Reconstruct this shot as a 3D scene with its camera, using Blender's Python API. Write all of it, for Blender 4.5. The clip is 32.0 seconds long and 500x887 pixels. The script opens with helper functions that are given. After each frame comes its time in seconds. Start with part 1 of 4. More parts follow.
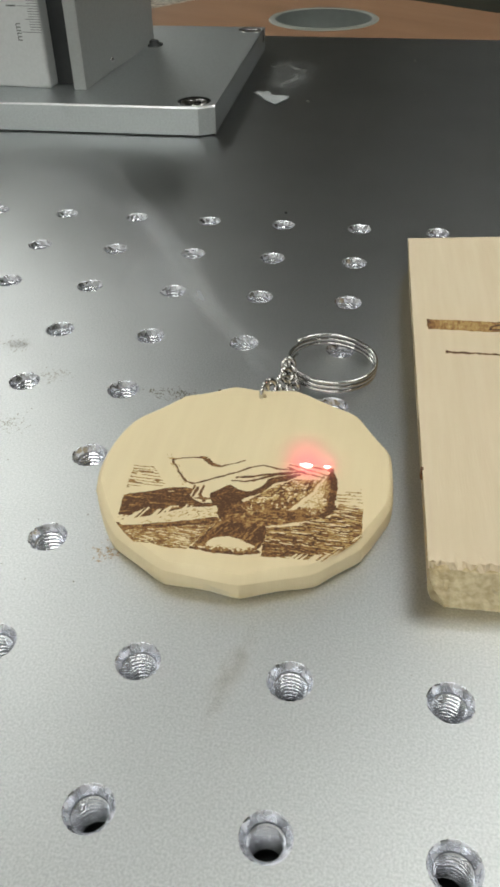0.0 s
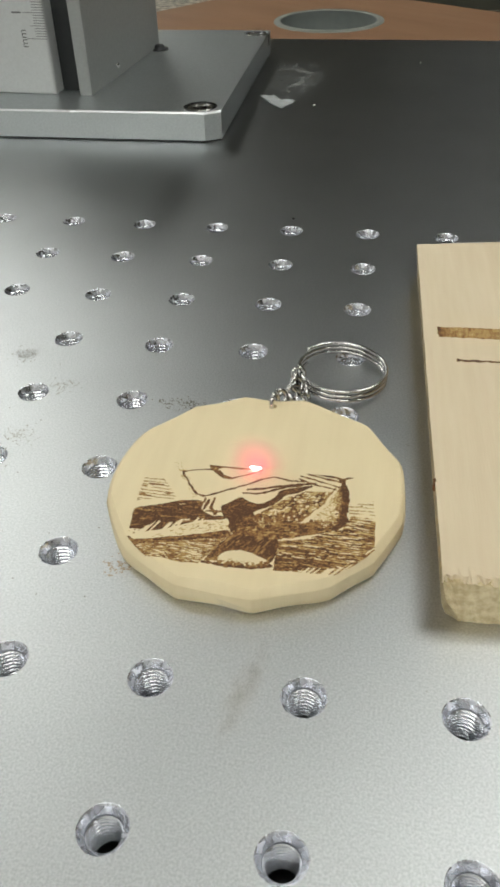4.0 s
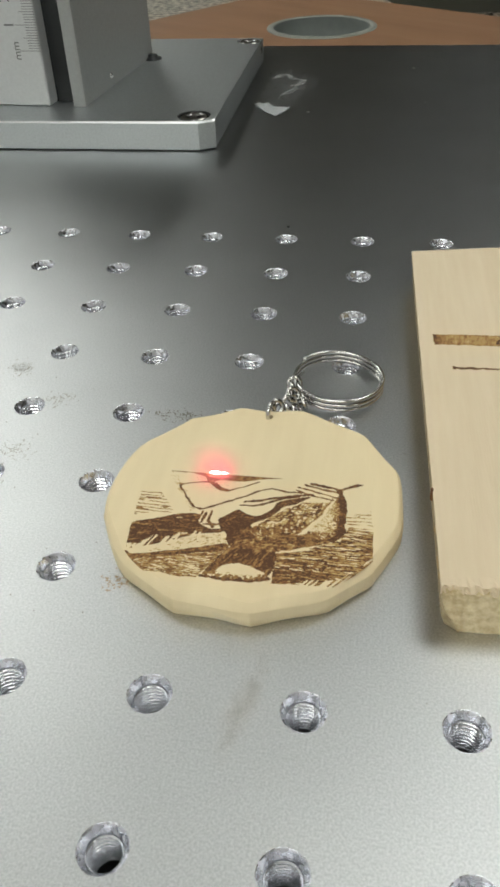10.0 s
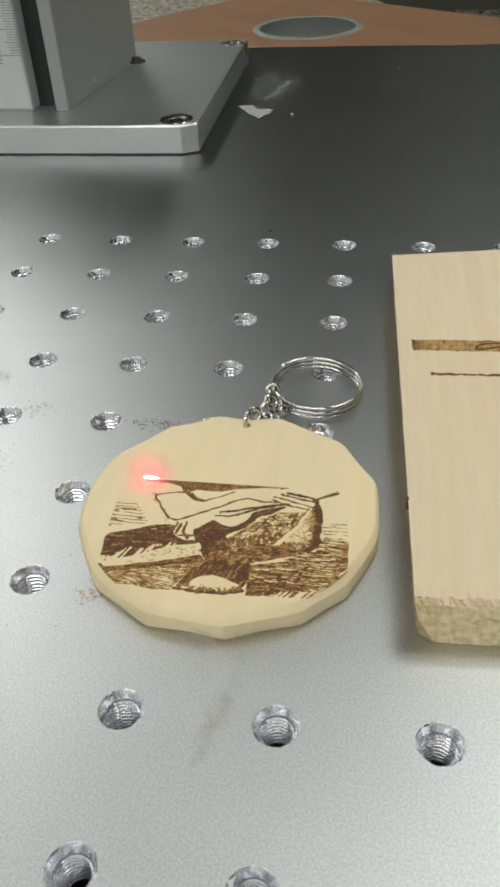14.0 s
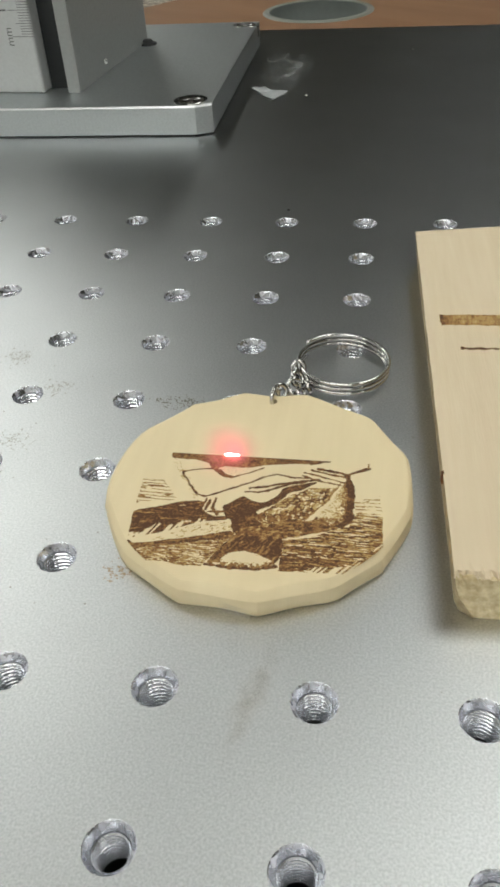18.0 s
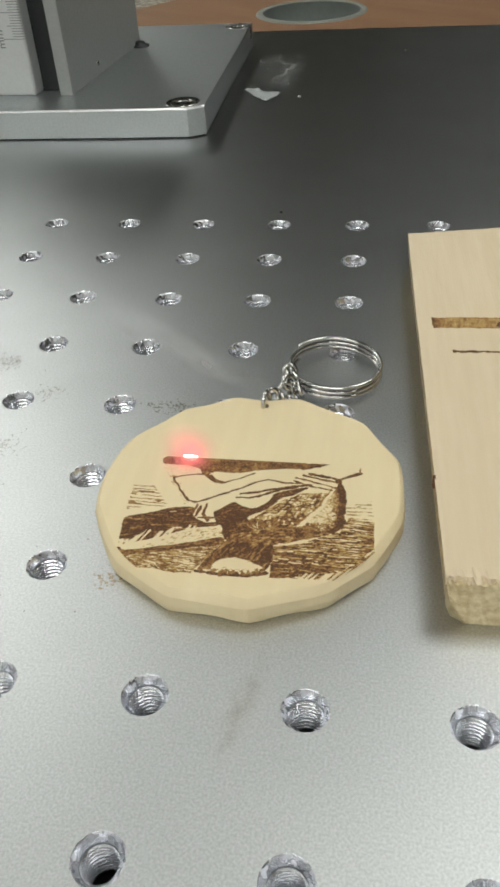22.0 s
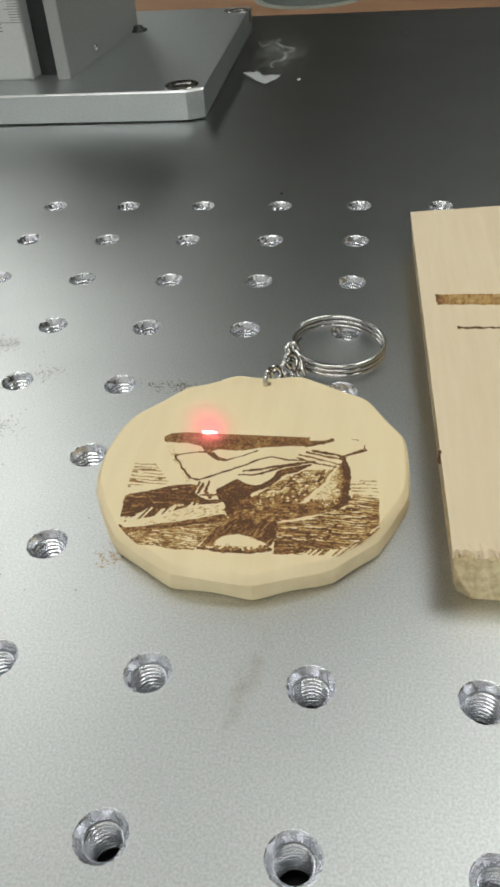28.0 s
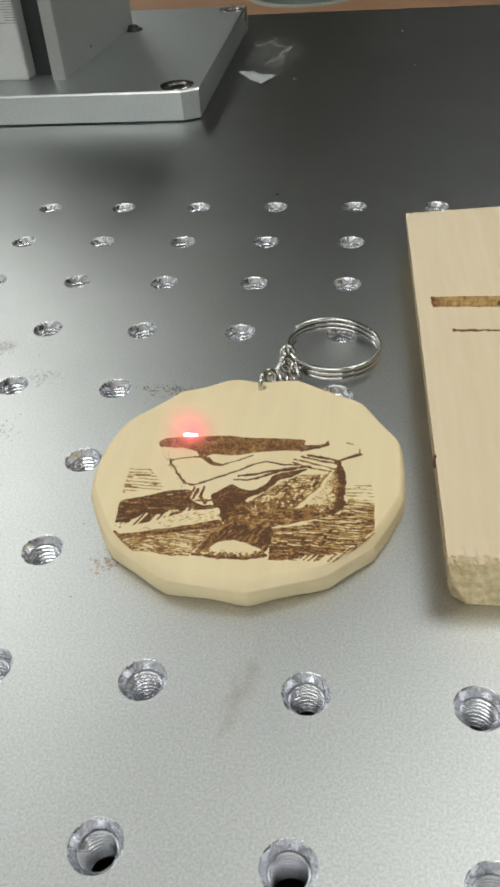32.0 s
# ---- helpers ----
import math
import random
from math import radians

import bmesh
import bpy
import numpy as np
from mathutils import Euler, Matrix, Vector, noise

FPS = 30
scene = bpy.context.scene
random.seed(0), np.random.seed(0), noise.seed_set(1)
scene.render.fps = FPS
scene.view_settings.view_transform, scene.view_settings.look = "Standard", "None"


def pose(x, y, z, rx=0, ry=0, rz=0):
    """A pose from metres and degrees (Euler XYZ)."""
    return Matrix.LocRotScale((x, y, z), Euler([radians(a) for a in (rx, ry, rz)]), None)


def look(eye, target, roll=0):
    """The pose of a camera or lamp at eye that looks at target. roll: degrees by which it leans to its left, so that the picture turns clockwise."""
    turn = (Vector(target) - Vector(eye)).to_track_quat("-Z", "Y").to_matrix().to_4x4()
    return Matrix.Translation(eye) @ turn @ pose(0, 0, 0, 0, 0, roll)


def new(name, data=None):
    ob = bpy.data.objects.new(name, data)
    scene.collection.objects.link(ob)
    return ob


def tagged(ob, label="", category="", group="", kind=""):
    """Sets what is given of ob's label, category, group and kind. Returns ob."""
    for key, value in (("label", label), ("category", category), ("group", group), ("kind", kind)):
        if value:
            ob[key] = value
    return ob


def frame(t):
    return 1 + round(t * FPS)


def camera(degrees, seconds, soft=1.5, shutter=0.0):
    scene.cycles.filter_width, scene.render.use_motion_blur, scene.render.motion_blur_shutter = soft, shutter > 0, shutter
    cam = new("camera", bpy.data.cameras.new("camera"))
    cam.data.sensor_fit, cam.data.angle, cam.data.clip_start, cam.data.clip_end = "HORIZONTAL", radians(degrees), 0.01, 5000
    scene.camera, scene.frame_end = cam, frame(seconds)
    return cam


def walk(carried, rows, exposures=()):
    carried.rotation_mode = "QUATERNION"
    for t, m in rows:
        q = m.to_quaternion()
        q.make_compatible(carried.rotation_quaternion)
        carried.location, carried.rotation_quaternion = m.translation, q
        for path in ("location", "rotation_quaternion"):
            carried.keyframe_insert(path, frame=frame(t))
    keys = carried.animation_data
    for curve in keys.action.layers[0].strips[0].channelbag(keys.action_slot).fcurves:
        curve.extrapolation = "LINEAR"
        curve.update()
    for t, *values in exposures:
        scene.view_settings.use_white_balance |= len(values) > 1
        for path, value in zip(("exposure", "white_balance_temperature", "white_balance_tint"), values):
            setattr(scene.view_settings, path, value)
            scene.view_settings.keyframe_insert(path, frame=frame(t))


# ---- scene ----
cam = camera(34.49, 32.0, soft=3.1)
PATH = [
    (0, (0.10846, -0.25134, 0.10924), (0.06587, -0.02034, -0.07737), -1.288),
    (0.5, (0.10840, -0.25091, 0.11017), (0.06556, -0.01994, -0.07642), -1.310),
    (1, (0.10883, -0.25084, 0.11094), (0.06592, -0.01988, -0.07566), -1.357),
    (1.5, (0.10669, -0.25086, 0.10992), (0.06316, -0.01995, -0.07659), -1.534),
    (2, (0.10734, -0.25017, 0.11038), (0.06344, -0.01937, -0.07618), -1.604),
    (2.5, (0.10724, -0.24944, 0.11044), (0.06294, -0.01872, -0.07611), -1.732),
    (3, (0.10744, -0.24957, 0.11083), (0.06275, -0.01895, -0.07577), -1.884),
    (3.5, (0.10715, -0.24955, 0.11069), (0.06230, -0.01903, -0.07599), -1.940),
    (5.5, (0.10771, -0.24822, 0.11027), (0.06248, -0.01719, -0.07568), -2.390),
    (6, (0.10780, -0.24894, 0.11133), (0.06219, -0.01800, -0.07464), -2.542),
    (6.5, (0.10797, -0.24869, 0.11093), (0.06231, -0.01772, -0.07500), -2.571),
    (7, (0.10865, -0.24857, 0.11129), (0.06322, -0.01745, -0.07451), -2.600),
    (7.5, (0.10979, -0.24744, 0.11166), (0.06457, -0.01584, -0.07360), -2.749),
    (8, (0.11015, -0.24682, 0.11202), (0.06562, -0.01506, -0.07319), -2.669),
    (8.5, (0.10795, -0.24752, 0.11232), (0.06279, -0.01599, -0.07303), -2.850),
    (9, (0.10792, -0.24815, 0.11192), (0.06246, -0.01682, -0.07360), -2.897),
    (9.5, (0.10620, -0.24854, 0.11180), (0.06029, -0.01739, -0.07384), -2.996),
    (10, (0.10793, -0.24800, 0.11146), (0.06259, -0.01645, -0.07383), -2.945),
    (10.5, (0.10879, -0.24667, 0.11211), (0.06378, -0.01491, -0.07299), -3.060),
    (11, (0.10890, -0.24657, 0.11164), (0.06399, -0.01484, -0.07352), -3.034),
    (11.5, (0.10877, -0.24690, 0.11043), (0.06348, -0.01549, -0.07504), -3.193),
    (12, (0.10941, -0.24676, 0.11031), (0.06444, -0.01525, -0.07510), -3.187),
    (12.5, (0.10982, -0.24668, 0.11081), (0.06480, -0.01534, -0.07481), -3.326),
    (13, (0.11006, -0.24612, 0.11096), (0.06524, -0.01465, -0.07454), -3.376),
    (13.5, (0.11077, -0.24560, 0.11163), (0.06667, -0.01381, -0.07366), -3.318),
    (14, (0.11173, -0.24521, 0.11217), (0.06782, -0.01360, -0.07338), -3.321),
    (14.5, (0.11065, -0.24540, 0.11195), (0.06619, -0.01392, -0.07364), -3.444),
    (15, (0.10870, -0.24647, 0.10960), (0.06393, -0.01562, -0.07669), -3.445),
    (15.5, (0.10281, -0.24639, 0.10532), (0.05665, -0.01610, -0.08131), -3.718),
    (17.5, (0.10697, -0.24554, 0.10768), (0.06167, -0.01557, -0.07957), -3.790),
    (18, (0.10690, -0.24553, 0.10753), (0.06105, -0.01581, -0.07988), -3.969),
    (18.5, (0.10648, -0.24564, 0.10768), (0.06085, -0.01567, -0.07949), -3.955),
    (19, (0.10740, -0.24464, 0.10803), (0.06210, -0.01455, -0.07908), -4.043),
    (19.5, (0.10651, -0.24405, 0.10896), (0.06186, -0.01375, -0.07804), -3.901),
    (20, (0.10603, -0.24461, 0.10880), (0.06113, -0.01451, -0.07837), -3.929),
    (20.5, (0.10746, -0.24457, 0.10910), (0.06202, -0.01476, -0.07831), -4.118),
    (21, (0.10635, -0.24483, 0.10842), (0.06099, -0.01503, -0.07902), -4.105),
    (21.5, (0.10648, -0.24465, 0.10756), (0.06095, -0.01475, -0.07972), -4.205),
    (22, (0.10797, -0.24410, 0.10768), (0.06307, -0.01417, -0.07971), -4.145),
    (22.5, (0.10729, -0.24383, 0.10842), (0.06281, -0.01375, -0.07889), -4.010),
    (23, (0.10629, -0.24446, 0.10699), (0.06154, -0.01454, -0.08045), -4.101),
    (23.5, (0.10625, -0.24468, 0.10545), (0.06108, -0.01505, -0.08224), -4.178),
    (24, (0.10636, -0.24508, 0.10501), (0.06046, -0.01574, -0.08286), -4.385),
    (24.5, (0.10612, -0.24479, 0.10314), (0.06014, -0.01552, -0.08480), -4.426),
    (25, (0.10715, -0.24414, 0.10295), (0.06139, -0.01503, -0.08523), -4.532),
    (25.5, (0.10736, -0.24382, 0.10458), (0.06273, -0.01450, -0.08363), -4.366),
    (27.5, (0.10623, -0.24502, 0.10428), (0.06127, -0.01645, -0.08476), -4.424),
    (28, (0.10752, -0.24446, 0.10378), (0.06230, -0.01603, -0.08536), -4.620),
    (28.5, (0.10694, -0.24422, 0.10416), (0.06250, -0.01563, -0.08498), -4.472),
    (29, (0.10734, -0.24411, 0.10426), (0.06287, -0.01570, -0.08509), -4.519),
    (29.5, (0.10790, -0.24425, 0.10414), (0.06310, -0.01599, -0.08531), -4.585),
    (30, (0.10755, -0.24428, 0.10405), (0.06230, -0.01642, -0.08577), -4.679),
    (30.5, (0.10729, -0.24447, 0.10376), (0.06153, -0.01702, -0.08644), -4.812),
    (31, (0.10752, -0.24415, 0.10301), (0.06178, -0.01659, -0.08706), -4.859),
    (31.5, (0.10801, -0.24380, 0.10428), (0.06302, -0.01607, -0.08576), -4.793),
    (32, (0.10811, -0.24323, 0.10464), (0.06341, -0.01538, -0.08532), -4.811),
]
walk(cam, [(t, look(eye, target, roll)) for t, eye, target, roll in PATH])
MM = 0.001

# ---- world and light ----
world = bpy.data.worlds.new("world")
scene.world = world
world.use_nodes = True
world.node_tree.nodes["Background"].inputs[0].default_value = (0.55, 0.6, 0.65, 1)
world.node_tree.nodes["Background"].inputs[1].default_value = 0.05
LAMP_STRENGTH = 6.8


# ---- materials ----
def material(name, color, rough=0.5, metal=0.0, var=0.0, scale=200.0, bump=0.0, bump_scale=800.0,
             stretch=(1, 1, 1), color2=None, big=0.0, big_scale=20.0, rough_var=0.0, coat=0.0):
    """A surface with grain at a small scale and blotches at a large one."""
    m = bpy.data.materials.new(name)
    m.use_nodes = True
    nt = m.node_tree
    b = nt.nodes["Principled BSDF"]
    b.inputs["Roughness"].default_value = rough
    b.inputs["Metallic"].default_value = metal
    b.inputs["Coat Weight"].default_value = coat
    b.inputs["Base Color"].default_value = (*color, 1)
    co = nt.nodes.new("ShaderNodeTexCoord")
    mp = nt.nodes.new("ShaderNodeMapping")
    mp.inputs["Scale"].default_value = stretch
    nt.links.new(co.outputs["Object"], mp.inputs[0])
    out = None

    def noise_at(s, detail):
        n = nt.nodes.new("ShaderNodeTexNoise")
        n.inputs["Scale"].default_value = s
        n.inputs["Detail"].default_value = detail
        nt.links.new(mp.outputs[0], n.inputs["Vector"])
        return n

    if var:
        n = noise_at(scale, 6)
        mix = nt.nodes.new("ShaderNodeMix")
        mix.data_type = "RGBA"
        ramp = nt.nodes.new("ShaderNodeMapRange")
        ramp.inputs[1].default_value, ramp.inputs[2].default_value = 0.35, 0.65
        ramp.inputs[3].default_value, ramp.inputs[4].default_value = 0.0, var
        nt.links.new(n.outputs[0], ramp.inputs[0])
        nt.links.new(ramp.outputs[0], mix.inputs["Factor"])
        mix.inputs["A"].default_value = (*color, 1)
        mix.inputs["B"].default_value = (*(color2 or [c * 0.6 for c in color]), 1)
        out = mix.outputs["Result"]
    if big:
        n = noise_at(big_scale, 3)
        mix = nt.nodes.new("ShaderNodeMix")
        mix.data_type = "RGBA"
        mix.blend_type = "MULTIPLY"
        ramp = nt.nodes.new("ShaderNodeMapRange")
        ramp.inputs[1].default_value, ramp.inputs[2].default_value = 0.3, 0.7
        ramp.inputs[3].default_value, ramp.inputs[4].default_value = 0.0, big
        nt.links.new(n.outputs[0], ramp.inputs[0])
        nt.links.new(ramp.outputs[0], mix.inputs["Factor"])
        if out:
            nt.links.new(out, mix.inputs["A"])
        else:
            mix.inputs["A"].default_value = (*color, 1)
        mix.inputs["B"].default_value = (*(color2 or (0.6, 0.6, 0.6)), 1)
        out = mix.outputs["Result"]
    if out:
        nt.links.new(out, b.inputs["Base Color"])
    if rough_var:
        n = noise_at(scale * 0.4, 4)
        ramp = nt.nodes.new("ShaderNodeMapRange")
        ramp.inputs[1].default_value, ramp.inputs[2].default_value = 0.3, 0.7
        ramp.inputs[3].default_value, ramp.inputs[4].default_value = rough - rough_var, rough + rough_var
        nt.links.new(n.outputs[0], ramp.inputs[0])
        nt.links.new(ramp.outputs[0], b.inputs["Roughness"])
    if bump:
        n = noise_at(bump_scale, 5)
        bp = nt.nodes.new("ShaderNodeBump")
        bp.inputs["Strength"].default_value = bump
        bp.inputs["Distance"].default_value = 0.0005
        nt.links.new(n.outputs[0], bp.inputs["Height"])
        nt.links.new(bp.outputs[0], b.inputs["Normal"])
    return m


def glow(name, color, strength, alpha=1.0):
    m = bpy.data.materials.new(name)
    m.use_nodes = True
    nt = m.node_tree
    nt.nodes.remove(nt.nodes["Principled BSDF"])
    e = nt.nodes.new("ShaderNodeEmission")
    e.inputs[0].default_value, e.inputs[1].default_value = (*color, 1), strength
    last = e.outputs[0]
    if alpha < 1:
        t = nt.nodes.new("ShaderNodeBsdfTransparent")
        mix = nt.nodes.new("ShaderNodeMixShader")
        mix.inputs[0].default_value = alpha
        nt.links.new(t.outputs[0], mix.inputs[1])
        nt.links.new(last, mix.inputs[2])
        last = mix.outputs[0]
    nt.links.new(last, nt.nodes["Material Output"].inputs[0])
    return m


def painted_glow(name, color, share, radius):
    """The red glow on smoke above the burning spot, painted as emission that thins out from its middle."""
    m = bpy.data.materials.new(name)
    m.use_nodes = True
    nt = m.node_tree
    nt.nodes.remove(nt.nodes["Principled BSDF"])
    co = nt.nodes.new("ShaderNodeTexCoord")
    ln = nt.nodes.new("ShaderNodeVectorMath")
    ln.operation = "LENGTH"
    nt.links.new(co.outputs["Object"], ln.inputs[0])
    mr = nt.nodes.new("ShaderNodeMapRange")
    mr.interpolation_type = "SMOOTHERSTEP"
    for k, v in zip((1, 2, 3, 4), (0.0, radius, 1.0, 0.0)):
        mr.inputs[k].default_value = v
    nt.links.new(ln.outputs["Value"], mr.inputs[0])
    pw = nt.nodes.new("ShaderNodeMath")
    pw.operation = "POWER"
    pw.inputs[1].default_value = 2.2
    nt.links.new(mr.outputs[0], pw.inputs[0])
    mu = nt.nodes.new("ShaderNodeMath")
    mu.operation = "MULTIPLY"
    mu.inputs[1].default_value = share
    nt.links.new(pw.outputs[0], mu.inputs[0])
    e = nt.nodes.new("ShaderNodeEmission")
    e.inputs[0].default_value, e.inputs[1].default_value = (*color, 1), 1.5
    t = nt.nodes.new("ShaderNodeBsdfTransparent")
    mix = nt.nodes.new("ShaderNodeMixShader")
    nt.links.new(mu.outputs[0], mix.inputs[0])
    nt.links.new(t.outputs[0], mix.inputs[1])
    nt.links.new(e.outputs[0], mix.inputs[2])
    nt.links.new(mix.outputs[0], nt.nodes["Material Output"].inputs[0])
    return m


def sheer(name, color, alpha, rough=0.9):
    """A thin veil: smoke or clear film."""
    m = bpy.data.materials.new(name)
    m.use_nodes = True
    b = m.node_tree.nodes["Principled BSDF"]
    b.inputs["Base Color"].default_value = (*color, 1)
    b.inputs["Roughness"].default_value = rough
    b.inputs["Alpha"].default_value = alpha
    return m


def faded(name, color, alpha, scale, grain=350.0):
    """A smear that thins out towards its edge."""
    m = sheer(name, color, alpha, 0.7)
    nt = m.node_tree
    co, mp, ln, mr = (nt.nodes.new("ShaderNode" + k) for k in ("TexCoord", "Mapping", "VectorMath", "MapRange"))
    nz = nt.nodes.new("ShaderNodeTexNoise")
    nz.inputs["Scale"].default_value = grain
    mu = nt.nodes.new("ShaderNodeMath")
    mu.operation, ln.operation = "MULTIPLY", "LENGTH"
    mr.interpolation_type = "SMOOTHSTEP"
    mp.inputs["Scale"].default_value = scale
    for k, v in zip((1, 2, 3, 4), (0.0, 1.0, alpha * 1.6, 0.0)):
        mr.inputs[k].default_value = v
    nt.links.new(co.outputs["Object"], mp.inputs[0])
    nt.links.new(co.outputs["Object"], nz.inputs["Vector"])
    curl, off, gain, warp = (nt.nodes.new("ShaderNode" + k) for k in ("TexNoise", "VectorMath", "VectorMath", "VectorMath"))
    curl.inputs["Scale"].default_value = grain * 0.7
    off.operation, gain.operation, warp.operation = "SUBTRACT", "SCALE", "ADD"
    off.inputs[1].default_value = (0.5, 0.5, 0.5)
    gain.inputs["Scale"].default_value = 1.5
    nt.links.new(co.outputs["Object"], curl.inputs["Vector"])
    nt.links.new(curl.outputs["Color"], off.inputs[0])
    nt.links.new(off.outputs[0], gain.inputs[0])
    nt.links.new(gain.outputs[0], warp.inputs[0])
    nt.links.new(mp.outputs[0], warp.inputs[1])
    nt.links.new(warp.outputs[0], ln.inputs[0])
    nt.links.new(ln.outputs["Value"], mr.inputs[0])
    nt.links.new(mr.outputs[0], mu.inputs[0])
    nt.links.new(nz.outputs[0], mu.inputs[1])
    nt.links.new(mu.outputs[0], nt.nodes["Principled BSDF"].inputs["Alpha"])
    return m


M_PLATE = material("bead_blasted_aluminium", (0.65, 0.66, 0.667), 0.45, 1.0, 0.8, 2600, 0.0, 2600,
                   color2=(0.47, 0.485, 0.495), big=0.14, big_scale=28)


def blasted(m, rough, chalk=0.0):
    """Bead-blasted metal: a wide soft gloss with no far tails, under a chalky oxide skin where it is anodised."""
    nt = m.node_tree
    b = nt.nodes["Principled BSDF"]
    g = nt.nodes.new("ShaderNodeBsdfAnisotropic")
    g.distribution = "BECKMANN"
    g.inputs["Roughness"].default_value = rough
    nt.links.new(b.inputs["Base Color"].links[0].from_socket, g.inputs["Color"])
    d = nt.nodes.new("ShaderNodeBsdfDiffuse")
    mix = nt.nodes.new("ShaderNodeMixShader")
    mix.inputs[0].default_value = chalk
    nt.links.new(b.inputs["Base Color"].links[0].from_socket, d.inputs["Color"])
    nt.links.new(g.outputs[0], mix.inputs[1])
    nt.links.new(d.outputs[0], mix.inputs[2])
    nt.links.new(mix.outputs[0], nt.nodes["Material Output"].inputs[0])
    nt.nodes.remove(b)


blasted(M_PLATE, 0.45)
M_HOLE = material("machined_aluminium", (0.82, 0.83, 0.87), 0.23, 1.0, 0.15, 900)
# darker metal that paints the shade between the thread crests
M_GROOVE = material("shaded_thread_groove", (0.3, 0.31, 0.34), 0.4, 1.0, 0.2, 900)
M_CHAMFER = material("countersunk_aluminium", (0.74, 0.75, 0.8), 0.27, 1.0, 0.3, 1800, rough_var=0.05)
M_ANOD = material("satin_anodised_aluminium", (0.62, 0.65, 0.66), 0.37, 1.0, 0.25, 1200, 0.02, 2500)
blasted(M_ANOD, 0.5, 0.12)
M_EDGE = material("bright_milled_edge", (0.9, 0.91, 0.92), 0.36, 1.0, 0.15, 1200)
M_COL = material("painted_aluminium_grey", (0.37, 0.38, 0.373), 0.42, 0.45, 0.2, 600, 0.05, 1500)
# black of the column's slot; also painted shade in gaps and bores
M_DARK = material("black_slot_and_shade", (0.025, 0.027, 0.028), 0.5, 0.3, 0.3, 500)
M_SCALE = material("frosted_scale_plate", (0.55, 0.56, 0.56), 0.45, 0.1, 0.15, 900, 0.04, 2000)
M_INK = material("engraved_black_ink", (0.12, 0.12, 0.12), 0.6, 0.0, 0.2, 900)
M_STEEL = material("nickel_plated_steel", (0.68, 0.67, 0.65), 0.08, 1.0, 0.35, 1500, rough_var=0.04)
M_SCREW = material("zinc_screw", (0.55, 0.54, 0.52), 0.2, 1.0, 0.4, 1200)
M_WOOD = material("pale_basswood", (0.785, 0.658, 0.42), 0.6, 0.0, 0.07, 90, 0.06, 500, stretch=(5, 0.5, 1),
                  color2=(0.64, 0.51, 0.31), big=0.1, big_scale=45)
M_BLOCK = material("pine_offcut", (0.75, 0.635, 0.46), 0.65, 0.0, 0.13, 160, 0.15, 500, stretch=(5, 0.35, 2),
                   color2=(0.6, 0.44, 0.25), big=0.15, big_scale=30)
M_ENDGRAIN = material("torn_end_grain", (0.8, 0.69, 0.46), 0.85, 0.0, 0.8, 900, 0.7, 900,
                      color2=(0.55, 0.42, 0.22), big=0.2, big_scale=200)
# rough left side of the block, darkened to paint the shade on it
M_SHADED_SIDE = material("shaded_rough_side", (0.5, 0.4, 0.24), 0.85, 0.0, 0.8, 500, 0.6, 900, color2=(0.27, 0.2, 0.1))
M_BURN = material("charred_engraving", (0.1, 0.039, 0.011), 0.8, 0.0, 1.0, 1500, color2=(0.235, 0.1, 0.027),
                  big=0.4, big_scale=260)
# from a light toast to a deep char
BURN_TONES = [material("burn_tone", c, 0.8, 0.0, 0.5, 1800, color2=[0.72 * k for k in c]) for c in (
    (0.66, 0.53, 0.3), (0.57, 0.4, 0.17), (0.46, 0.285, 0.1), (0.36, 0.195, 0.062), (0.255, 0.12, 0.036), (0.165, 0.071, 0.021), (0.095, 0.038, 0.012))]
BURN_STEPS = [(0.16, 0.28), (0.28, 0.4), (0.4, 0.52), (0.52, 0.64), (0.64, 0.76), (0.76, 0.88), (0.88, 9.0)]
M_BURN_PALE = material("toasted_tint", (0.47, 0.29, 0.1), 0.75, 0.0, 0.9, 2200, color2=(0.6, 0.44, 0.21))
M_GRANITE = material("speckled_bench_top", (0.62, 0.58, 0.5), 0.3, 0.0, 1.0, 120, 1.0, 110, color2=(0.03, 0.028, 0.025))
M_DESK = material("orange_beech_laminate", (0.28, 0.158, 0.088), 0.42, 0.0, 0.5, 25, 0.05, 300, stretch=(1, 7, 1),
                  color2=(0.27, 0.135, 0.07), big=0.3, big_scale=6)
M_GROMMET = material("grey_plastic_grommet", (0.2, 0.205, 0.18), 0.6, 0.0, 0.2, 300)
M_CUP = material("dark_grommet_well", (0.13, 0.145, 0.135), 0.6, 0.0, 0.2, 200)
M_FLOOR = material("speckled_terrazzo", (0.6, 0.56, 0.5), 0.25, 0.0, 1.0, 55, 1.0, 60, color2=(0.02, 0.02, 0.02))
M_WALL = material("dark_painted_wall", (0.1, 0.097, 0.076), 0.8, 0.0, 0.15, 8, 0.1, 120, big=0.2, big_scale=1.5)
M_WALL_LIGHT = material("white_painted_wall", (0.72, 0.72, 0.7), 0.8, 0.0, 0.1, 8, 0.1, 120, big=0.15, big_scale=1.5)
M_CEIL = material("grey_ceiling_board", (0.2, 0.197, 0.178), 0.9, 0.0, 0.1, 10)
M_CABINET = material("dark_steel_cabinet", (0.06, 0.062, 0.065), 0.5, 0.4, 0.2, 20)
M_LAMP = glow("lamp_diffuser", (0.98, 1.0, 0.94), LAMP_STRENGTH)
M_LAMP_DIM = glow("dim_lamp_diffuser", (0.98, 1.0, 0.94), 2.5)
M_FRAME = material("white_lamp_frame", (0.75, 0.75, 0.75), 0.5)
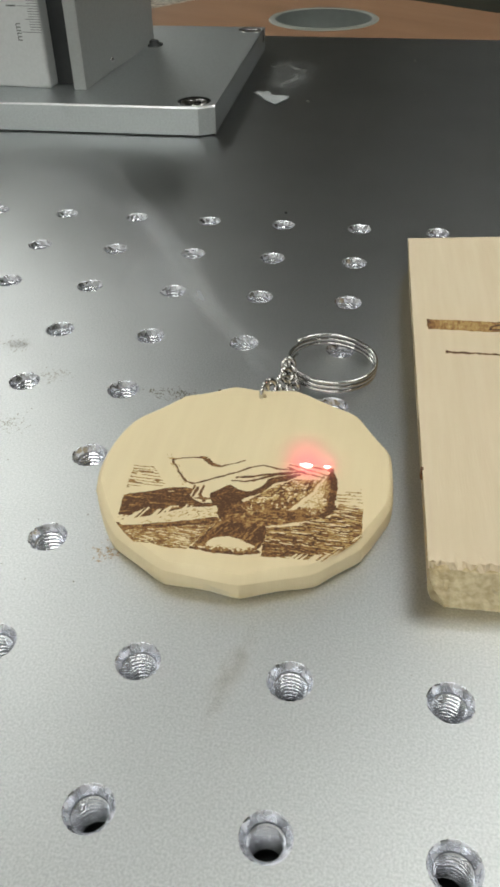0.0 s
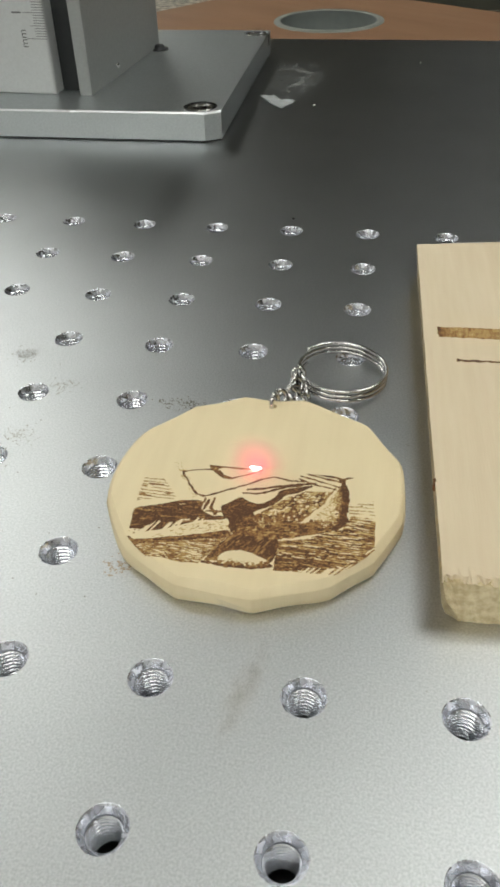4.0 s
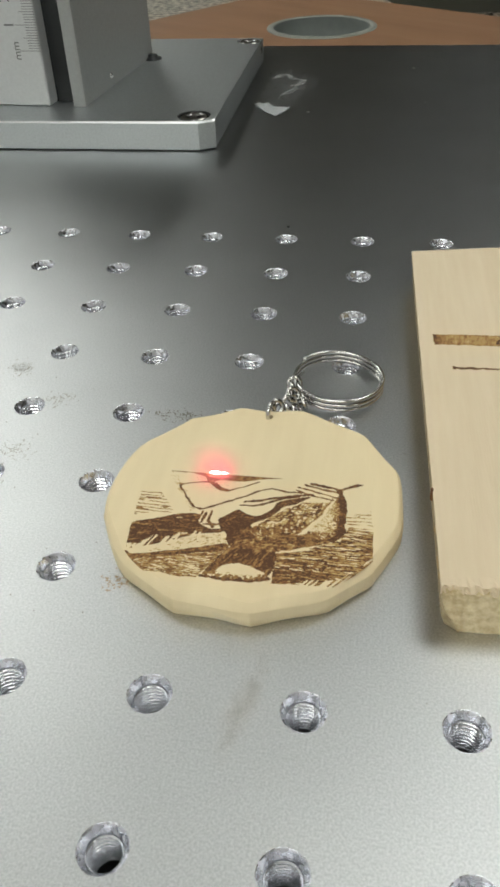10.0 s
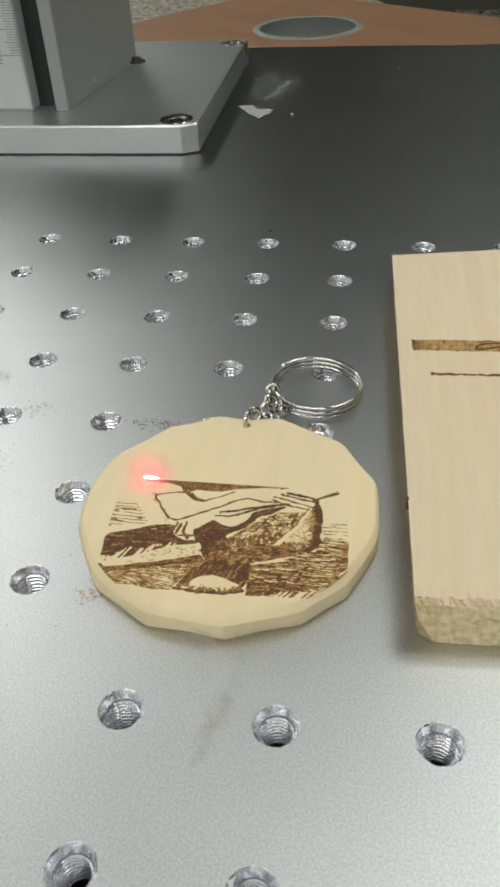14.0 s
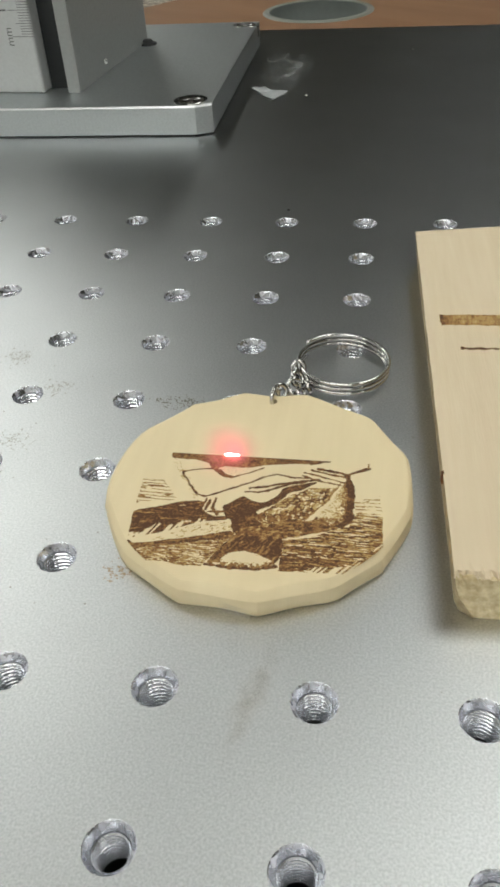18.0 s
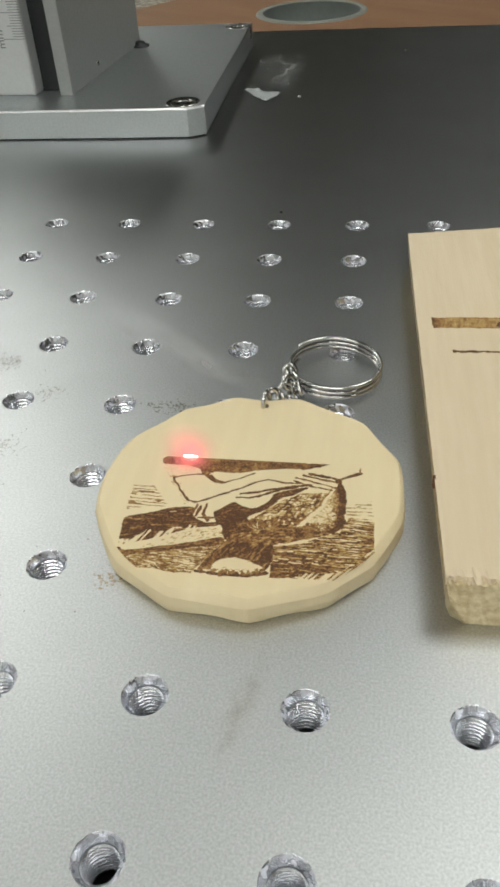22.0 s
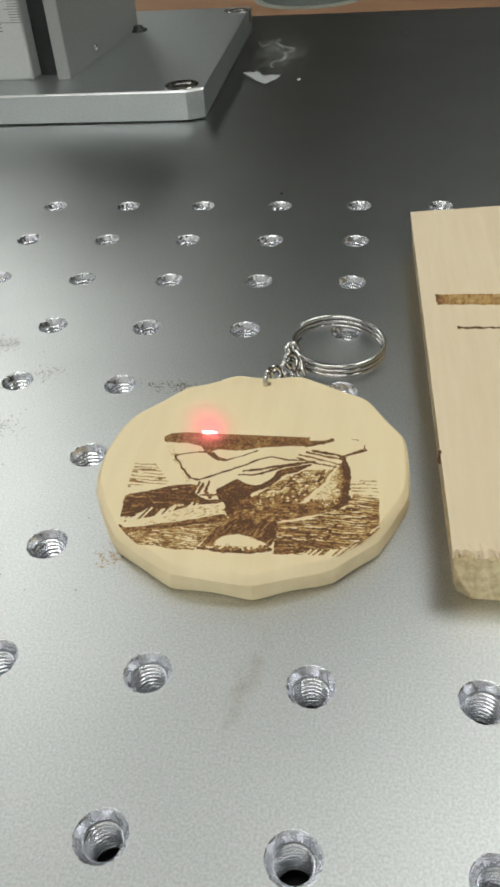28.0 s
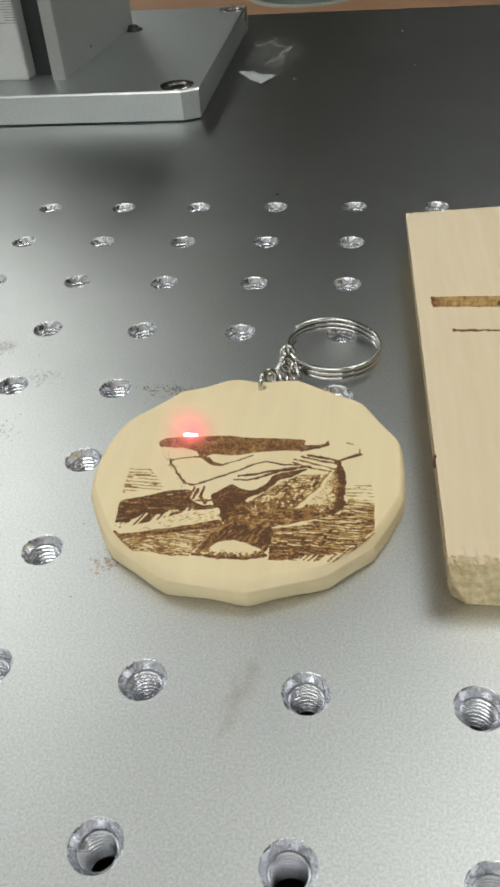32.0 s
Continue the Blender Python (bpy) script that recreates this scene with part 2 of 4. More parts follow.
M_FILM = sheer("crumpled_clear_film", (0.5, 0.52, 0.52), 0.045, 0.15)
M_CREASE = sheer("crease_glint", (0.75, 0.76, 0.76), 0.28, 0.2)
M_PAPER = material("grey_paper_flake", (0.34, 0.355, 0.36), 0.7, 0.0, 0.2, 800)
M_SOOT = material("dark_smudge", (0.26, 0.245, 0.21), 0.8, 0.0, 0.5, 1500)
M_SCUFF = material("grey_scuff", (0.36, 0.35, 0.32), 0.6, 0.2, 0.4, 1500)
M_SCORCHED = material("brown_scorch_dust", (0.46, 0.36, 0.26), 0.8, 0.0, 0.5, 1500)
M_DUST = material("pale_dust", (0.42, 0.42, 0.4), 0.9)
M_STAIN = faded("tan_smear", (0.42, 0.31, 0.18), 0.2, (1 / (2.8 * MM), 1 / (11 * MM), 1))
M_SMOKE = faded("thin_smoke", (0.82, 0.86, 0.92), 0.3, (1 / (4.8 * MM), 1 / (40 * MM), 1), 90.0)
M_HAZE = faded("spreading_smoke", (0.82, 0.86, 0.92), 0.25, (1 / (17 * MM), 1 / (44 * MM), 1), 60.0)
M_CORE = glow("white_hot_spot", (1.0, 0.16, 0.18), 70.0)
M_TRACE = glow("red_trace", (1.0, 0.14, 0.13), 2.0, 0.55)
M_HALO = painted_glow("painted_red_glow", (1.0, 0.27, 0.28), 0.42, 9.0 * MM)
M_HALO_SMALL = painted_glow("small_painted_red_glow", (1.0, 0.33, 0.33), 0.24, 4.6 * MM)


# ---- mesh helpers ----
def link(name, bm, mat, parent=None, label="", smooth=False):
    me = bpy.data.meshes.new(name)
    bm.normal_update()
    bm.to_mesh(me)
    bm.free()
    me.materials.append(mat)
    if smooth:
        me.polygons.foreach_set("use_smooth", [True] * len(me.polygons))
    ob = new(name, me)
    if parent:
        ob.parent = parent
    if label:
        ob["label"] = label
    return ob


def part(name, bm, mat, parent, label="", smooth=False):
    return link(name, bm, mat, parent, label, smooth)


def thing(name, m, label, category, group="", kind=""):
    ob = new(name)
    ob.matrix_basis = m
    ob.empty_display_size = 0.01
    return tagged(ob, label, category, group, kind)


def box(x0, x1, y0, y1, z0, z1, bevel=0.0, segments=2):
    bm = bmesh.new()
    bmesh.ops.create_cube(bm, size=1)
    for v in bm.verts:
        v.co = Vector(((x0 + x1) / 2 + v.co.x * (x1 - x0), (y0 + y1) / 2 + v.co.y * (y1 - y0), (z0 + z1) / 2 + v.co.z * (z1 - z0)))
    if bevel:
        bmesh.ops.bevel(bm, geom=bm.edges[:], offset=bevel, segments=segments, affect="EDGES", profile=0.5)
    return bm


def revolve(profile, n=32, close=False):
    """A turned form from (radius, height) pairs."""
    bm = bmesh.new()
    rings = [[bm.verts.new((r * math.cos(2 * math.pi * k / n), r * math.sin(2 * math.pi * k / n), z)) for k in range(n)] for r, z in profile]
    pairs = list(zip(rings, rings[1:] + (rings[:1] if close else [])))
    for a, b in pairs[:len(rings) - (0 if close else 1)]:
        for k in range(n):
            bm.faces.new((a[k], a[(k + 1) % n], b[(k + 1) % n], b[k]))
    return bm


def torus(major, minor, n=64, m=12, rise=0.0, turns=1.0):
    """A ring of wire; with rise and turns it is a coil."""
    bm = bmesh.new()
    steps = int(n * turns)
    closed = turns == 1.0 and rise == 0
    rings = []
    for i in range(steps if closed else steps + 1):
        a = 2 * math.pi * i / n
        c = Vector((major * math.cos(a), major * math.sin(a), rise * i / n))
        out = Vector((math.cos(a), math.sin(a), 0))
        rings.append([bm.verts.new(c + out * minor * math.cos(2 * math.pi * k / m) + Vector((0, 0, minor * math.sin(2 * math.pi * k / m)))) for k in range(m)])
    for i in range(len(rings) if closed else len(rings) - 1):
        a, b = rings[i], rings[(i + 1) % len(rings)]
        for k in range(m):
            bm.faces.new((a[k], b[k], b[(k + 1) % m], a[(k + 1) % m]))
    if not closed:
        bm.faces.new(rings[0])
        bm.faces.new(rings[-1][::-1])
    return bm


def slab(loops, z0, z1, inset=0.0):
    """A flat slab from an outer outline and holes in it (lists of x, y); inset rounds its upper rim."""
    bm = bmesh.new()
    tops = []
    for n, loop in enumerate(loops):
        c = Vector((sum(p[0] for p in loop) / len(loop), sum(p[1] for p in loop) / len(loop)))
        levels = [(z0, 0.0), (z1 - inset, 0.0), (z1, inset)] if inset and n == 0 else [(z0, 0.0), (z1, 0.0)]
        rows = []
        for z, d in levels:
            row = []
            for p in loop:
                q = Vector(p)
                r = q - c
                q = c + r * (1 - d / max(r.length, 1e-9))
                row.append(bm.verts.new((q.x, q.y, z)))
            rows.append(row)
        for a, b in zip(rows, rows[1:]):
            for k in range(len(a)):
                f = (a[k], a[(k + 1) % len(a)], b[(k + 1) % len(a)], b[k])
                bm.faces.new(f if n == 0 else f[::-1])
        tops.append(rows[-1])
    edges = []
    for row in tops:
        for k in range(len(row)):
            edges.append(bm.edges.get((row[k], row[(k + 1) % len(row)])))
    bmesh.ops.triangle_fill(bm, edges=edges, use_beauty=True, use_dissolve=False)
    return bm


def circle(x, y, r, n=24):
    return [(x + r * math.cos(2 * math.pi * k / n), y + r * math.sin(2 * math.pi * k / n)) for k in range(n)]


def bar(x0, x1, y0, y1, z):
    bm = bmesh.new()
    bm.faces.new([bm.verts.new(p) for p in ((x0, y0, z), (x1, y0, z), (x1, y1, z), (x0, y1, z))])
    return bm


# ---- the room: closed round the desk ----
FLOOR_Z, CEIL_Z = -0.77, 1.95


def room():
    x0, x1, y0, y1 = -2.6, 2.6, -2.4, 4.6
    t = 0.12
    for name, args, mat, label in (
        ("floor", (x0 - t, x1 + t, y0 - t, y1 + t, FLOOR_Z - t, FLOOR_Z), M_FLOOR, "dark speckled polished floor"),
        ("ceiling", (x0 - t, x1 + t, y0 - t, y1 + t, CEIL_Z, CEIL_Z + t), M_CEIL, "plain grey ceiling"),
        ("wall_north", (x0, x1, y1, y1 + t, FLOOR_Z, CEIL_Z), M_WALL, "plain dark wall"),
        ("wall_south", (x0, x1, y0 - t, y0, FLOOR_Z, CEIL_Z), M_WALL_LIGHT, "plain white wall"),
        ("wall_west", (x0 - t, x0, y0 - t, y1 + t, FLOOR_Z, CEIL_Z), M_WALL_LIGHT, "plain white wall"),
        ("wall_east", (x1, x1 + t, y0 - t, y1 + t, FLOOR_Z, CEIL_Z), M_WALL, "plain dark grey wall"),
    ):
        tagged(link(name, box(*args), mat), label, name.split("_")[0], kind="structure")


def added_light_panel(x, y, w, d, mat):
    root = thing("added_light_panel", pose(x, y, CEIL_Z), "flat white ceiling panel added as an unseen light, with a lit diffuser", "ceiling light", "ceiling light panels")
    part("frame", box(-w / 2 - 0.02, w / 2 + 0.02, -d / 2 - 0.02, d / 2 + 0.02, -0.03, 0, 0.004), M_FRAME, root)
    part("diffuser", box(-w / 2, w / 2, -d / 2, d / 2, -0.036, -0.0305), mat, root)


room()
# unseen panels, added and sized to shape reflections in the metal
for lx, ly, lw, ld in ((-1.74, 1.6, 1.08, 0.88), (-1.04, 0.74, 1.03, 0.1), (0.93, 1.04, 1.68, 0.16), (1.0, 0.58, 0.92, 0.48),
                       (0.07, -1.49, 1.57, 0.5), (0.0, -0.36, 0.75, 0.33), (-1.3, -1.39, 1.0, 0.66), (1.9, -1.3, 0.5, 0.5)):
    added_light_panel(lx, ly, lw, ld, M_LAMP)
# two weaker panels added to even out the plate's far reflections
added_light_panel(-1.68, 3.08, 1.1, 1.8, M_LAMP_DIM)
added_light_panel(0.45, 2.6, 0.4, 0.34, M_LAMP_DIM)

# ---- the desk with its cable grommet ----
DESK_Z = -12 * MM


def desk():
    corner, a = Vector((0.006, 0.539)), radians(-36)
    ex, ey = Vector((math.cos(a), math.sin(a))), Vector((math.sin(a), -math.cos(a)))
    g = Vector((0.0513, 0.3862))
    rel = g - corner
    u, v = rel.dot(ex), rel.dot(ey)
    root = thing("desk", Matrix.Translation((corner.x, corner.y, DESK_Z)) @ pose(0, 0, 0, 0, 0, -36), "orange-brown wood desk with a round cable hole", "desk")
    w, d, r = 1.5, 1.2, 0.012
    rim = []
    for cx, cy, a0 in ((r, -r, 90), (r, -d + r, 180), (w - r, -d + r, 270), (w - r, -r, 0)):
        rim += [(cx + r * math.cos(radians(a0 + k * 15)), cy + r * math.sin(radians(a0 + k * 15))) for k in range(7)]
    part("desktop", slab([rim, circle(u, -v, 0.036, 48)], -0.025, 0, 0.0015), M_DESK, root)
    ring = part("grommet", revolve([(0.0340, 0.0002), (0.0342, 0.0007), (0.0347, 0.001), (0.0384, 0.0008), (0.0392, 0.0001)], 64), M_GROMMET, root, "grey plastic cable grommet", True)
    ring.location = (u, -v, 0)
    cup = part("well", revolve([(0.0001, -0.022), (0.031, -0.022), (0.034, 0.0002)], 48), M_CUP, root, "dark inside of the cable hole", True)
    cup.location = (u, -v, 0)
    for x, y in ((0.08, -0.08), (0.08, -d + 0.08), (w - 0.08, -0.08), (w - 0.08, -d + 0.08)):
        part("leg", box(x - 0.025, x + 0.025, y - 0.025, y + 0.025, FLOOR_Z - DESK_Z, -0.025, 0.003), M_CABINET, root)


def cabinet():
    root = thing("cabinet", pose(0.95, 1.15, FLOOR_Z, 0, 0, -20), "dark steel cabinet with upright ribs behind the desk", "cabinet")
    part("body", box(-0.4, 0.4, 0, 0.4, 0, 0.8, 0.006), M_CABINET, root)
    for k in range(9):
        part("rib", box(-0.37 + k * 0.09, -0.34 + k * 0.09, -0.014, -0.001, 0.05, 0.76, 0.003), M_COL, root)


def side_bench():
    root = thing("side_bench", pose(-0.32, 0.98, FLOOR_Z, 0, 0, 20), "bench with a dark speckled top beyond the desk", "bench")
    part("benchtop", box(-0.45, 0.45, -0.3, 0.3, 0.6, 0.64, 0.004), M_GRANITE, root, "shiny speckled top")
    for x in (-0.4, 0.4):
        for y in (-0.25, 0.25):
            part("leg", box(x - 0.02, x + 0.02, y - 0.02, y + 0.02, 0, 0.6, 0.003), M_CABINET, root)


desk()
cabinet()
side_bench()

# ---- the laser's work plate with its threaded holes ----
PITCH = 25 * MM
HOLE_R = 3.77 * MM
COLS, ROWS_ = range(-8, 13), range(0, 13)


def work_plate():
    root = thing("work_plate", pose(0, 0, 0), "matte aluminium work plate with rows of threaded holes", "work plate")
    h, n = PITCH / 2, 32
    verts, faces, seen = [], [], {}

    def vert(x, y, z=0.0):
        key = (round(x * 1e6), round(y * 1e6), round(z * 1e6))
        if key not in seen:
            seen[key] = len(verts)
            verts.append((x, y, z))
        return seen[key]

    for i in COLS:
        for j in ROWS_:
            cx, cy = i * PITCH, -j * PITCH
            inner, outer = [], []
            for k in range(n):
                c, s = math.cos(2 * math.pi * k / n), math.sin(2 * math.pi * k / n)
                m = h / max(abs(c), abs(s))
                inner.append(vert(cx + HOLE_R * c, cy + HOLE_R * s))
                outer.append(vert(cx + m * c, cy + m * s))
            for k in range(n):
                q = (k + 1) % n
                faces.append((inner[k], outer[k], outer[q], inner[q]))
    xa, xb = COLS[0] * PITCH - h, COLS[-1] * PITCH + h
    ya, yb = -ROWS_[-1] * PITCH - h, h
    Y0, Y1, e = -0.36, 0.2735, 0.0006
    north = sorted((k for k, v in enumerate(verts) if abs(v[1] - yb) < 1e-7), key=lambda k: verts[k][0])
    south = sorted((k for k, v in enumerate(verts) if abs(v[1] - ya) < 1e-7), key=lambda k: -verts[k][0])
    nw, ne, sw, se = vert(xa, Y1 - e), vert(xb, Y1 - e), vert(xa, Y0), vert(xb, Y0)
    faces.append(tuple(north) + (ne, nw))
    faces.append(tuple(south) + (sw, se))
    nw2, ne2, nw3, ne3 = vert(xa, Y1, -e), vert(xb, Y1, -e), vert(xa, Y1, DESK_Z), vert(xb, Y1, DESK_Z)
    sw3, se3 = vert(xa, Y0, DESK_Z), vert(xb, Y0, DESK_Z)
    faces.extend([(nw, ne, ne2, nw2), (nw2, ne2, ne3, nw3), (sw, sw3, se3, se), (nw, nw2, nw3, sw3, sw), (ne, se, se3, ne3, ne2)])
    me = bpy.data.meshes.new("plate")
    me.from_pydata(verts, [], faces)
    me.materials.append(M_PLATE)
    plate = new("plate", me)
    plate.parent = root
    # a steep smooth countersink over a tapped bore
    profile = [(3.77, 0.0), (3.73, -0.02), (3.65, -0.1), (3.57, -0.2), (3.48, -0.35), (2.92, -1.36), (2.86, -1.47)]
    for q in range(54):
        profile.append((2.6 + 0.23 * math.cos(2 * math.pi * q / 7), -1.6 - 0.94 * q / 7))
    profile += [(3.1, -9.1), (3.1, -11.4), (0.02, -11.5)]
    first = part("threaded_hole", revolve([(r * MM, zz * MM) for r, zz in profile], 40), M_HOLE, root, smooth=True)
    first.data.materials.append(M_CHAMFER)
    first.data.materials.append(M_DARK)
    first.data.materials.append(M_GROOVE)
    # painted shade: darker grooves, and a near-black bore below the threads
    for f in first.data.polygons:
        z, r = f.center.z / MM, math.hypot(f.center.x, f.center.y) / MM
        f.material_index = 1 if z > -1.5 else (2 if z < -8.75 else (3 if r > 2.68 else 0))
    made = False
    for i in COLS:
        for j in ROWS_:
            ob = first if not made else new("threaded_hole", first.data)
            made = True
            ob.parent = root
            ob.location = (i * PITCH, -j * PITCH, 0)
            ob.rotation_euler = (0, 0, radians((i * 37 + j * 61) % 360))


work_plate()


# ---- the column with its base and millimetre scale ----
BASE_T = 12 * MM


def label_text(body, size, m, mat, parent, name):
    cu = bpy.data.curves.new(name, "FONT")
    cu.body, cu.size, cu.align_x, cu.align_y, cu.extrude = body, size, "CENTER", "CENTER", 0.00002
    tmp = new(name, cu)
    me = bpy.data.meshes.new_from_object(tmp.evaluated_get(bpy.context.evaluated_depsgraph_get()))
    bpy.data.objects.remove(tmp)
    me.materials.clear()
    me.materials.append(mat)
    ob = new(name, me)
    ob.parent, ob.matrix_basis = parent, m
    return ob


def turned(profile, n=24):
    return revolve([(r * MM, z * MM) for r, z in profile], n)


def column():
    root = thing("machine_column", pose(34.4 * MM, 84.3 * MM, 0, 0, 0, 0.8), "grey aluminium machine column on a screwed base plate, with a millimetre scale", "machine column")
    L, D, c = 200 * MM, 152 * MM, 6.5 * MM
    rim = [(-L, 0), (-c, 0), (0, 3.4 * MM), (0, D), (-L, D)]
    spots = ((-9.8 * MM, 8.9 * MM), (-6.5 * MM, 145 * MM))
    bm = slab([rim, *(circle(x, y, 7.0 * MM) for x, y in spots)], 0.0007, BASE_T)
    top = [e for e in bm.edges if all(abs(v.co.z - BASE_T) < 1e-6 for v in e.verts) and all(v.co.y < 4 * MM for v in e.verts) and len(e.link_faces) == 2 and e.calc_face_angle() > 0.5]
    res = bmesh.ops.bevel(bm, geom=top, offset=0.7 * MM, segments=1, affect="EDGES")
    for f in res["faces"]:
        f.material_index = 1
    base = part("base_plate", bm, M_ANOD, root, "satin aluminium base plate with a bright chamfered edge")
    base.data.materials.append(M_EDGE)
    k = 0.5 * MM
    # contact shade under the base's rim, added as a dark inset sheet
    part("gap_shade", slab([[(-L + k, k), (-c - k, k), (-k, 3.6 * MM), (-k, D - k), (-L + k, D - k)]], 0.0, 0.0007), M_DARK, root, "thin dark sheet that paints the shaded gap under the base plate")
    for x, y in spots:
        s = part("screw", turned([(0.01, -2.6), (2.7, -2.6), (2.9, -0.3), (3.3, 0.0), (5.5, 0.0), (6.3, -0.7), (6.4, -4)], 6 * 5), M_SCREW, root, "shiny socket-head screw in a counterbore", True)
        s.location = (x, y, BASE_T - 0.2 * MM)
        s.data.set_sharp_from_angle(angle=radians(40))
        # bore coloured near black for the shade round the screw head
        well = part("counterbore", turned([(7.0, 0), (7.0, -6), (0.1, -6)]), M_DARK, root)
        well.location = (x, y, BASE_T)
    upright = pose(-60.6 * MM, 20.7 * MM, BASE_T, 0, 0, -4.6)

    def upstand(name, x0, x1, y0, y1, mat, label="", bevel=0.5):
        ob = part(name, box(x0 * MM, x1 * MM, y0 * MM, y1 * MM, 0, 0.078, bevel * MM), mat, root, label)
        ob.matrix_basis = upright.copy()
        return ob

    upstand("side_plate", -5.8, 0.2, 0, 92, M_COL, "upright grey side plate")
    upstand("rear_plate", -139, -6.1, 70, 92, M_COL)
    upstand("slot", -17.4, -6.1, 7, 69, M_DARK, "black recess beside the scale")
    face = upstand("scale_plate", -139, -16.4, -0.6, 69.5, M_SCALE, "satin plate engraved with a millimetre scale", 1.1)
    z0 = 22.6
    for q in range(0, 31):
        w = 9.6 if q % 10 == 0 else (7.0 if q % 5 == 0 else 5.2)
        b = box((-16.4 - w) * MM, -16.4 * MM, -0.64 * MM, -0.59 * MM, (z0 + q - 0.12) * MM, (z0 + q + 0.12) * MM)
        part("scale_mark", b, M_INK, face, "fine black scale line")
    for text, x, z, size in (("1", -28.6, 10, 6.4), ("2", -28.6, 20, 6.4), ("3", -28.6, 30, 6.4), ("mm", -27.4, 0, 4.8)):
        label_text(text, size * MM, pose(x * MM, -0.63 * MM, (z0 + z) * MM, 90, 0, 0) @ pose(0, 0, 0, 0, 0, 90), M_INK, face, "scale_figure")
    foot = part("foot_bolt", turned([(0.01, 2.4), (2.0, 2.4), (2.5, 1.9), (2.6, 0.9), (4.4, 0.8), (4.6, 0)], 20), M_DARK, root, "small dark flanged bolt", True)
    foot.location = (-51.5 * MM, 106 * MM, BASE_T)
    part("bracket", box(-60.5 * MM, -57.2 * MM, 97 * MM, 108 * MM, BASE_T, BASE_T + 9 * MM, 0.8 * MM), M_COL, root, "small grey angle at the column's foot")
    w = part("small_screw", turned([(0.01, 0.7), (0.9, 0.7), (1.2, 0.2), (1.2, 0)], 16), M_STEEL, root, "tiny bright screw in the side", True)
    w.matrix_basis = upright @ pose(0, 32.5 * MM, 5 * MM, 0, 90, 0)


column()


# ---- burnt marks as raster rows, the way the laser draws them ----
def inside(poly, X, Y):
    """Which points of a grid lie in a polygon."""
    res = np.zeros(X.shape, bool)
    for (x0, y0), (x1, y1) in zip(poly, poly[1:] + poly[:1]):
        if y0 == y1:
            continue
        res ^= ((Y < y0) != (Y < y1)) & (X < (x1 - x0) * (Y - y0) / (y1 - y0) + x0)
    return res


def rounded(poly):
    """A polygon with its corners cut."""
    out = []
    for (x0, y0), (x1, y1) in zip(poly, poly[1:] + poly[:1]):
        out += [(x0 + f * (x1 - x0), y0 + f * (y1 - y0)) for f in (0.16, 0.5, 0.84)]
    return out


def softened(D):
    """The burn spreads a little into the wood round each cell."""
    for _ in range(2):
        P = np.pad(D, ((1, 1), (0, 0)), mode="edge")
        D = ((P[:-2] + 2 * P[1:-1] + P[2:]) / 4).T
    return D


def near_line(pts, X, Y):
    d = np.full(X.shape, 1e9)
    for (x0, y0), (x1, y1) in zip(pts, pts[1:]):
        l2 = (x1 - x0) ** 2 + (y1 - y0) ** 2
        t = np.clip(((X - x0) * (x1 - x0) + (Y - y0) * (y1 - y0)) / l2, 0, 1)
        d = np.minimum(d, np.hypot(X - x0 - t * (x1 - x0), Y - y0 - t * (y1 - y0)))
    return d


def soft_noise(X, Y, s, seed, sy=None):
    """Smooth value noise with cells of s by sy millimetres."""
    rng = np.random.RandomState(seed)
    g = rng.rand(256, 256)
    u, v = X / s + 40, Y / (sy or s) + 40
    i, j = np.floor(u).astype(int), np.floor(v).astype(int)
    f, k = u - i, v - j
    f, k = f * f * (3 - 2 * f), k * k * (3 - 2 * k)
    i, j = i % 255, j % 255
    return (g[i, j] * (1 - f) + g[i + 1, j] * f) * (1 - k) + (g[i, j + 1] * (1 - f) + g[i + 1, j + 1] * f) * k


BAND = [(-22.1,-10.3),(-17.2,-8.8),(-13.5,-7.0),(-9.5,-6.7),(-9.3,-9.5),(-7.0,-10.6),(-3.9,-10.3),(-4.4,-11.4),(-8.7,-12.1),(-12.0,-13.7),(-15.4,-15.4),(-18.6,-16.7),(-21.4,-17.7),(-22.1,-13.4)]
STRIPE = [(-21.4,-19.0),(-16.2,-17.9),(-8.5,-15.7),(-3.3,-13.9),(-2.4,-14.8),(-3.4,-16.2),(-8.2,-17.0),(-14.9,-18.9),(-19.2,-19.8),(-18.8,-21.5),(-20.6,-20.3)]
LOWER_LEFT = [(-20.8,-19.6),(-3.4,-16.2),(-4.5,-18.4),(-6.3,-21.8),(-7.0,-23.0),(-10.9,-23.1),(-15.0,-22.5),(-18.4,-22.8)]
CUFF = [(-6.2,-22.2),(-4.9,-19.1),(-2.2,-14.4),(0.4,-14.6),(3.3,-14.4),(6.4,-14.8),(6.6,-18.2),(6.1,-20.8),(4.8,-21.8),(5.2,-20.4),(2.9,-19.6),(-0.1,-19.2),(-3.0,-19.7),(-4.2,-21.6)]
CUFF_EDGE = [(-6.2,-22.4),(-2.2,-22.8),(2.6,-22.8),(5.8,-21.7)]
SASH = [(-5.9,-7.8),(-4.5,-6.6),(-2.5,-4.5),(-0.5,-5.9),(1.7,-6.2),(4.0,-4.1),(4.8,-1.7),(8.8,-0.1),(11.4,0.7),(9.0,-1.7),(6.0,-3.1),(4.3,-6.0),(1.4,-8.0),(0.1,-9.3),(-1.1,-11.9),(-2.6,-12.0),(-4.6,-10.7),(-5.4,-9.3)]
